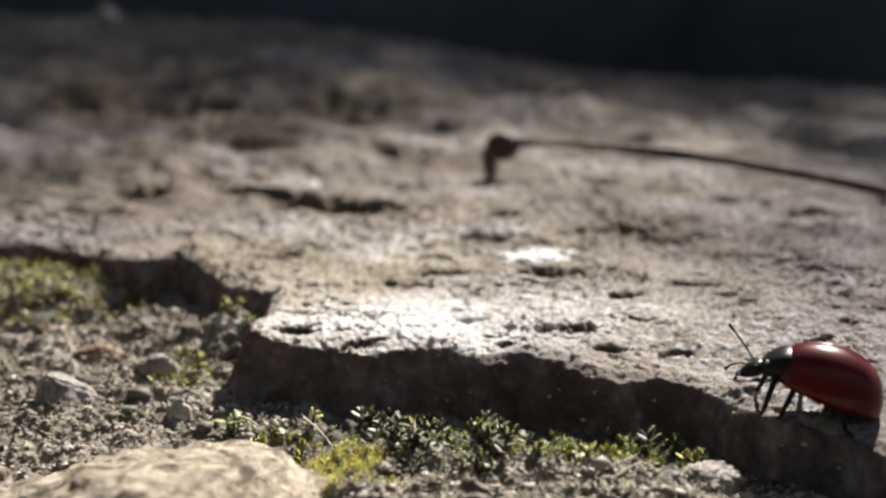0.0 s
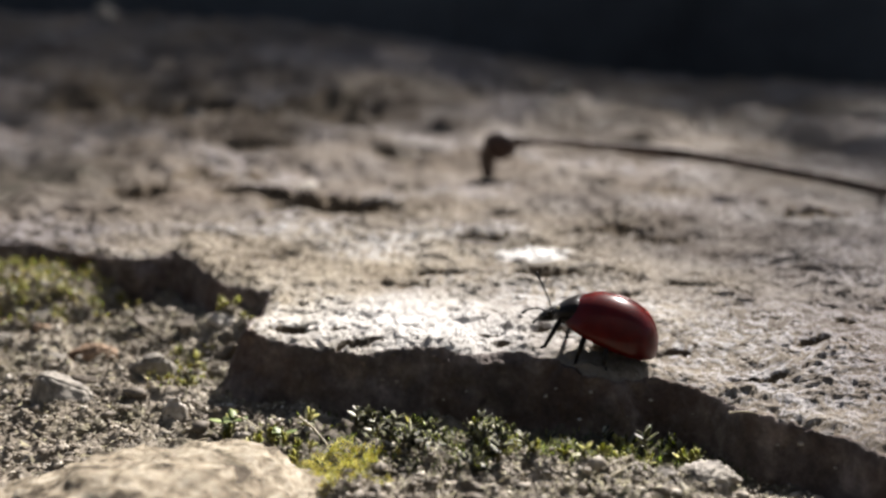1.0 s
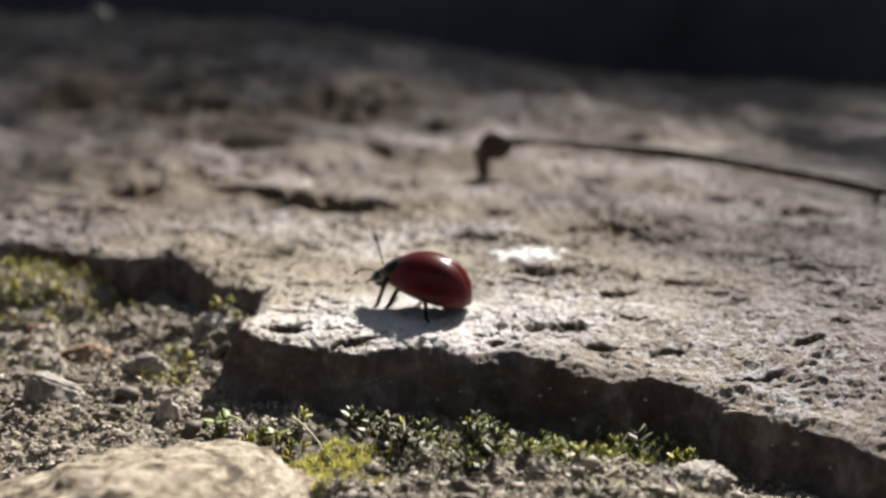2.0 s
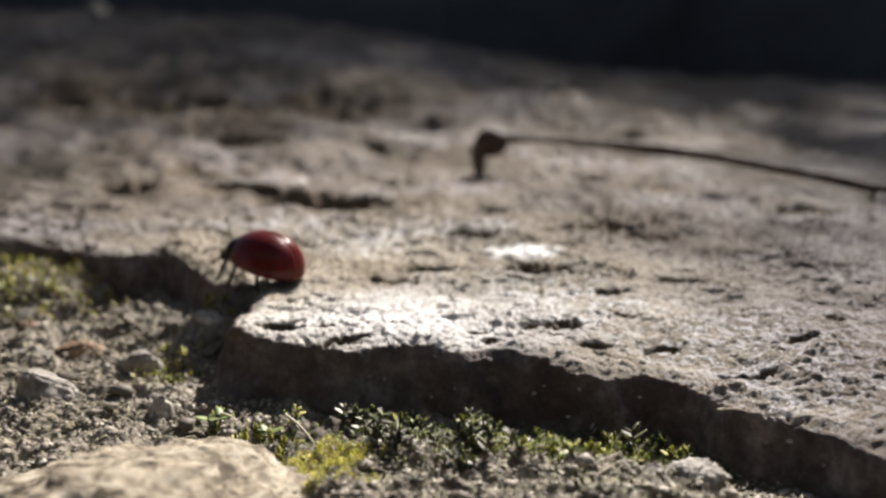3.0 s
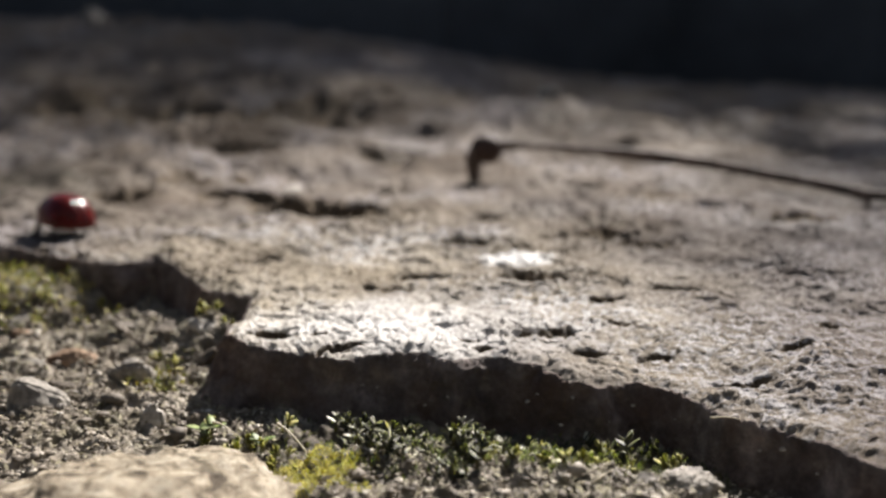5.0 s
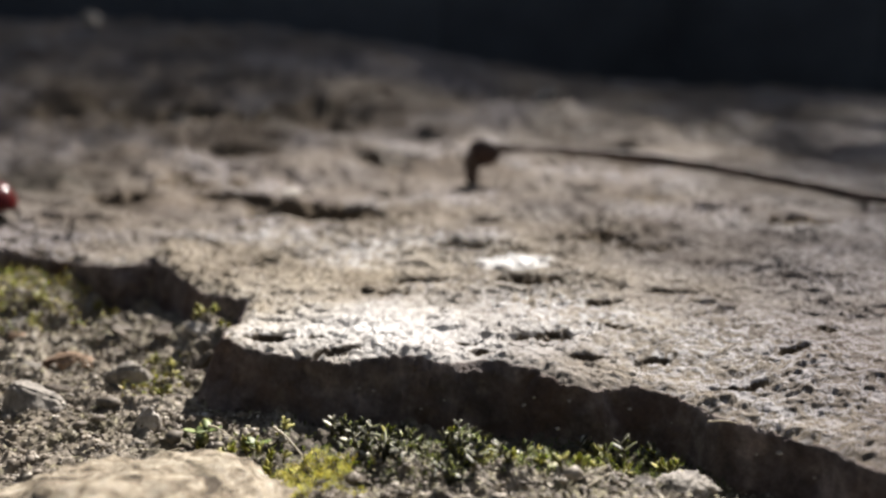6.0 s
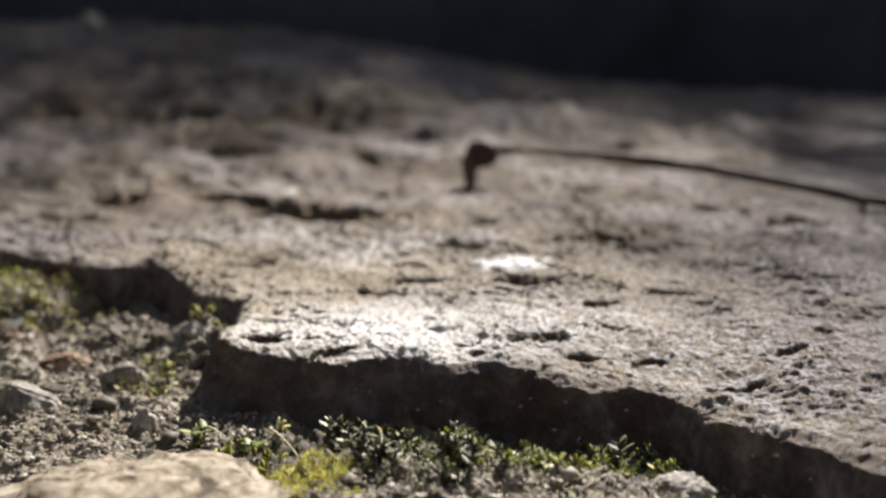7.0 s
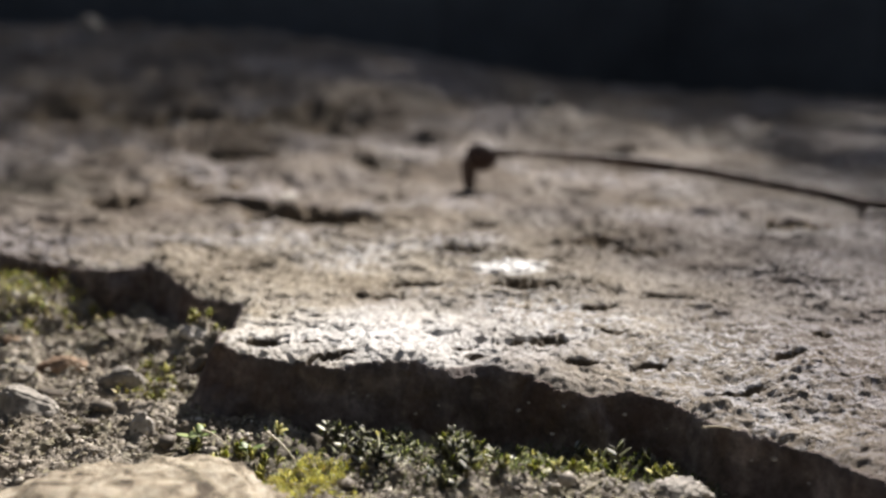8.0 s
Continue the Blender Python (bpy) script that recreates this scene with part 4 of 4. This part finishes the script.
# ---- the ladybird ----
def half_shell(side):
    """One wing case: half of a domed oval, with thickness, open below."""
    bm = bmesh.new()
    nu, nv, th = 26, 14, 0.10
    skins = []
    for inner in (0, 1):
        k = 1 - inner * th / 2.5
        grid = []
        for i in range(nu + 1):
            u = math.pi * i / nu
            c = math.cos(u)
            x = -0.9 + 3.15 * c * k
            body = max(0.0, math.sin(u)) ** (0.72 - 0.16 * c if c > 0 else 0.72 + 0.16 * c * c)
            wide = 2.45 * k * body * (1.0 - 0.05 * c)
            high = 2.6 * k * body * (1 - 0.05 * c) * (1 + 0.10 * math.sin(u))
            low = 0.95 - 0.34 * (1 - c) * 0.5
            row = []
            for j in range(nv + 1):
                a = math.pi / 2 * j / nv
                y = side * (0.015 + wide * max(0.0, math.cos(a)) ** 0.92)
                row.append(bm.verts.new(Vector((x, y if j < nv else side * 0.015, low + high * math.sin(a) ** 0.95)) * MM))
            grid.append(row)
        skins.append(grid)
    for s, grid in enumerate(skins):
        for i in range(nu):
            for j in range(nv):
                q = (grid[i][j], grid[i + 1][j], grid[i + 1][j + 1], grid[i][j + 1])
                bm.faces.new(q if (side > 0) == (s == 0) else q[::-1])
    for j in (0, nv):
        for i in range(nu):
            bm.faces.new((skins[0][i][j], skins[0][i + 1][j], skins[1][i + 1][j], skins[1][i][j]))
    bmesh.ops.remove_doubles(bm, verts=bm.verts[:], dist=1e-6)
    bmesh.ops.recalc_face_normals(bm, faces=bm.faces[:])
    return bm


def leg_mesh(side, reach, rise, down, lean):
    """Thigh, shin and foot of one leg, its hip at the origin."""
    bm = bmesh.new()
    knee = Vector((lean * 0.45, side * reach * 0.55, rise))
    ankle = Vector((lean * 0.95, side * reach, -down + 0.12))
    toe = Vector((lean * 1.25, side * (reach + 0.28), -down + 0.03))
    tube(bm, [Vector((0, 0, 0)), knee * 0.5 + Vector((0, 0, 0.05)), knee], (0.24, 0.28, 0.18), 8)
    ball(bm, knee, (0.15, 0.15, 0.15), 1)
    tube(bm, [knee, knee.lerp(ankle, 0.5), ankle], (0.19, 0.17, 0.13), 7)
    tube(bm, [ankle, ankle.lerp(toe, 0.5) + Vector((0, 0, 0.03)), toe], (0.09, 0.11, 0.06), 6)
    for k in (-1, 1):
        tube(bm, [toe, toe + Vector((0.10, side * 0.10 + k * 0.05, -0.03))], (0.035, 0.012), 4)
    return bm


HIPS = [("front", 2.1, 0.75, 1.0, 0.4), ("middle", 0.6, 0.95, 1.6, 0.15), ("hind", -0.7, 0.95, 1.7, -1.35)]   # x, y, reach, lean


def loft(rings, sides=20):
    """A closed body of rounded cross-sections along x: x, half-width, bottom, top, in millimetres."""
    bm = bmesh.new()
    made = []
    for x, w, lo, hi in rings:
        mid, half = (lo + hi) / 2, (hi - lo) / 2
        row = []
        for k in range(sides):
            a = 2 * math.pi * k / sides
            cy, cz = math.cos(a), math.sin(a)
            row.append(bm.verts.new(Vector((x, w * math.copysign(abs(cy) ** 0.85, cy), mid + half * math.copysign(abs(cz) ** 0.85, cz))) * MM))
        made.append(row)
    for a, b in zip(made, made[1:]):
        for k in range(sides):
            bm.faces.new((a[k], a[(k + 1) % sides], b[(k + 1) % sides], b[k]))
    bm.faces.new(made[0][::-1])
    bm.faces.new(made[-1])
    bmesh.ops.recalc_face_normals(bm, faces=bm.faces[:])
    return bm


def build_ladybird():
    bug = new("ladybird")
    for side in (1, -1):
        part("wing_case", half_shell(side), RED, bug, "glossy deep red wing case")
    bm = bmesh.new()
    ball(bm, (-0.8, 0, 0.95), (2.65, 2.15, 0.62), 3)
    for k in range(5):                                   # belly rings
        ball(bm, (-2.4 + 0.75 * k, 0, 0.78), (0.42, 1.75 - 0.12 * abs(k - 2), 0.52), 2)
    part("abdomen", bm, BLACK, bug)
    neck = part("neck_shield", loft([(1.3, 1.5, 0.85, 2.7), (1.8, 1.62, 0.78, 2.72), (2.25, 1.52, 0.70, 2.5), (2.7, 1.28, 0.64, 2.1), (3.02, 1.0, 0.62, 1.7), (3.14, 0.75, 0.7, 1.5)]),
                BLACK, bug, "glossy black neck shield")
    for side in (1, -1):
        bm = bmesh.new()
        ball(bm, (2.82, side * 1.08, 1.72), (0.12, 0.15, 0.12), 2)
        part("pale_mark", bm, CREAM, neck, "cream mark on the shield's corner")
    head = part("head", loft([(2.9, 0.70, 0.50, 1.40), (3.2, 0.82, 0.32, 1.42), (3.5, 0.76, 0.16, 1.25), (3.78, 0.60, 0.04, 0.98), (3.98, 0.42, 0.0, 0.70), (4.1, 0.24, 0.06, 0.50)]), BLACK, bug)
    for side in (1, -1):
        bm = bmesh.new()
        ball(bm, (3.38, side * 0.70, 1.02), (0.2, 0.16, 0.2), 2)
        part("eye", bm, BLACK, head)
        bm = bmesh.new()
        line = curve_points([(3.55, side * 0.5, 1.05), (3.85, side * 0.7, 1.7), (4.25, side * 0.85, 2.5), (4.7, side * 0.9, 3.35)] if side < 0 else
                            [(3.6, 0.5, 0.95), (4.1, 0.85, 1.1), (4.65, 1.15, 0.9), (5.0, 1.3, 0.5)], 4)
        tube(bm, line, [0.05 + 0.008 * math.sin(i * 1.9) + (0.035 if i > len(line) - 4 else 0) for i in range(len(line))], 6)
        feeler = part("antenna", bm, LEGS, head)
        if side < 0:
            far_feeler = feeler
        bm = bmesh.new()
        tube(bm, curve_points([(3.95, side * 0.25, 0.25), (4.2, side * 0.4, 0.05), (4.25, side * 0.45, -0.2)], 3), [0.07, 0.07, 0.065, 0.06, 0.07, 0.10, 0.05], 6)
        part("palp", bm, LEGS, head)
    legs = []
    for name, x, y, reach, lean in HIPS:
        for side in (1, -1):
            leg = part("leg", leg_mesh(side, reach, 0.22, {"front": 2.05, "middle": 1.75, "hind": 1.35}[name], lean), LEGS, bug)
            legs.append((leg, Vector((x, side * y, 0.85)) * MM, side, name))
    bug.scale = (0.94, 0.94, 0.94)
    return tagged(bug, "red ladybird with black head and legs, walking over the stone", "ladybird"), legs, far_feeler


# ---- build ----
build_stone()
build_ground()
build_pebbles()
build_grit()
build_litter()
build_moss_beds()
build_moss()
build_twig()
build_far()
build_light_blockers()
build_straws()
build_seedlings()
build_crumbs()
LADYBIRD, LADYBIRD_LEGS, LADYBIRD_FEELER = build_ladybird()

# seconds, place in millimetres, heading (degrees from +x), nose up, lean to its left
TRACK = [
    (0, 19.17, 56.21, 160, 14, 0), (0.4, 15.75, 59.9, 158, 9, 0), (0.8, 10.98, 62.96, 158, 13, 0), (1.2, 6.42, 65.55, 158, 18, 0),
    (1.5, 3.76, 69.32, 156, 19, 0), (1.7, 1.24, 70.28, 154, 16, 0), (2.25, -5.36, 74.06, 151, 9, 0), (2.8, -11.95, 77.85, 149, 8, 0),
    (3.2, -16.57, 80.86, 147, 11, 0), (3.5, -20.39, 85.18, 148, 20, 0), (3.7, -23.26, 88.67, 146, 19, 0), (3.9, -25.27, 90.14, 140, 3, 0),
    (4.3, -28.25, 91.5, 138, 3, 0), (4.5, -30.21, 94.12, 138, 3, 0), (5.1, -36.87, 100.6, 136, 3, 0), (5.8, -44.69, 108.2, 134, 3, 0),
    (6, -46.68, 109.89, 134, 3, 0), (6.8, -55.46, 118.3, 136, 3, 0), (8.0, -68.64, 130.92, 136, 3, 0),
]


def motions():
    rows = []
    for t, x, y, heading, nose, lean in TRACK:
        around = [(x + dx, y + dy) for dx in (-2, -1, 0, 1, 2) for dy in (-1.5, -0.5, 0.5, 1.5)]
        z = float(np.mean(np.maximum(stone_height([p[0] for p in around], [p[1] for p in around]), -2.2)))
        rows.append((t, pose(x * MM, y * MM, (z + 0.6 + 0.9 * math.sin(radians(nose))) * MM, lean, -nose, heading)))
    walk(LADYBIRD, rows)
    root = Matrix.Translation(Vector((3.55, -0.5, 1.05)) * MM)           # the feeler bows and rises as it walks
    walk(LADYBIRD_FEELER, [(t, root @ pose(0, 0, 0, 0, bow, 0) @ root.inverted()) for t, bow in
                           ((0.0, 26), (0.4, 2), (0.8, 26), (1.2, 4), (1.5, -8), (2.2, 12), (2.8, 0), (3.6, 10), (5.0, -4), (6.5, 8), (8.0, 0))])
    for leg, hip, side, name in LADYBIRD_LEGS:
        first = (name == "middle") == (side > 0)             # the two tripods take turns
        rows = []
        for k in range(0, 121):
            t = k / 15
            ph = (t * 3.6 + (0.0 if first else 0.5)) % 1.0
            swing, lift = (math.cos(2 * math.pi * ph) * 17 * -side, max(0, math.sin(2 * math.pi * ph)) * 13)
            rows.append((t, Matrix.Translation(hip) @ pose(0, 0, 0, side * lift, 0, swing)))
        walk(leg, rows)


motions()
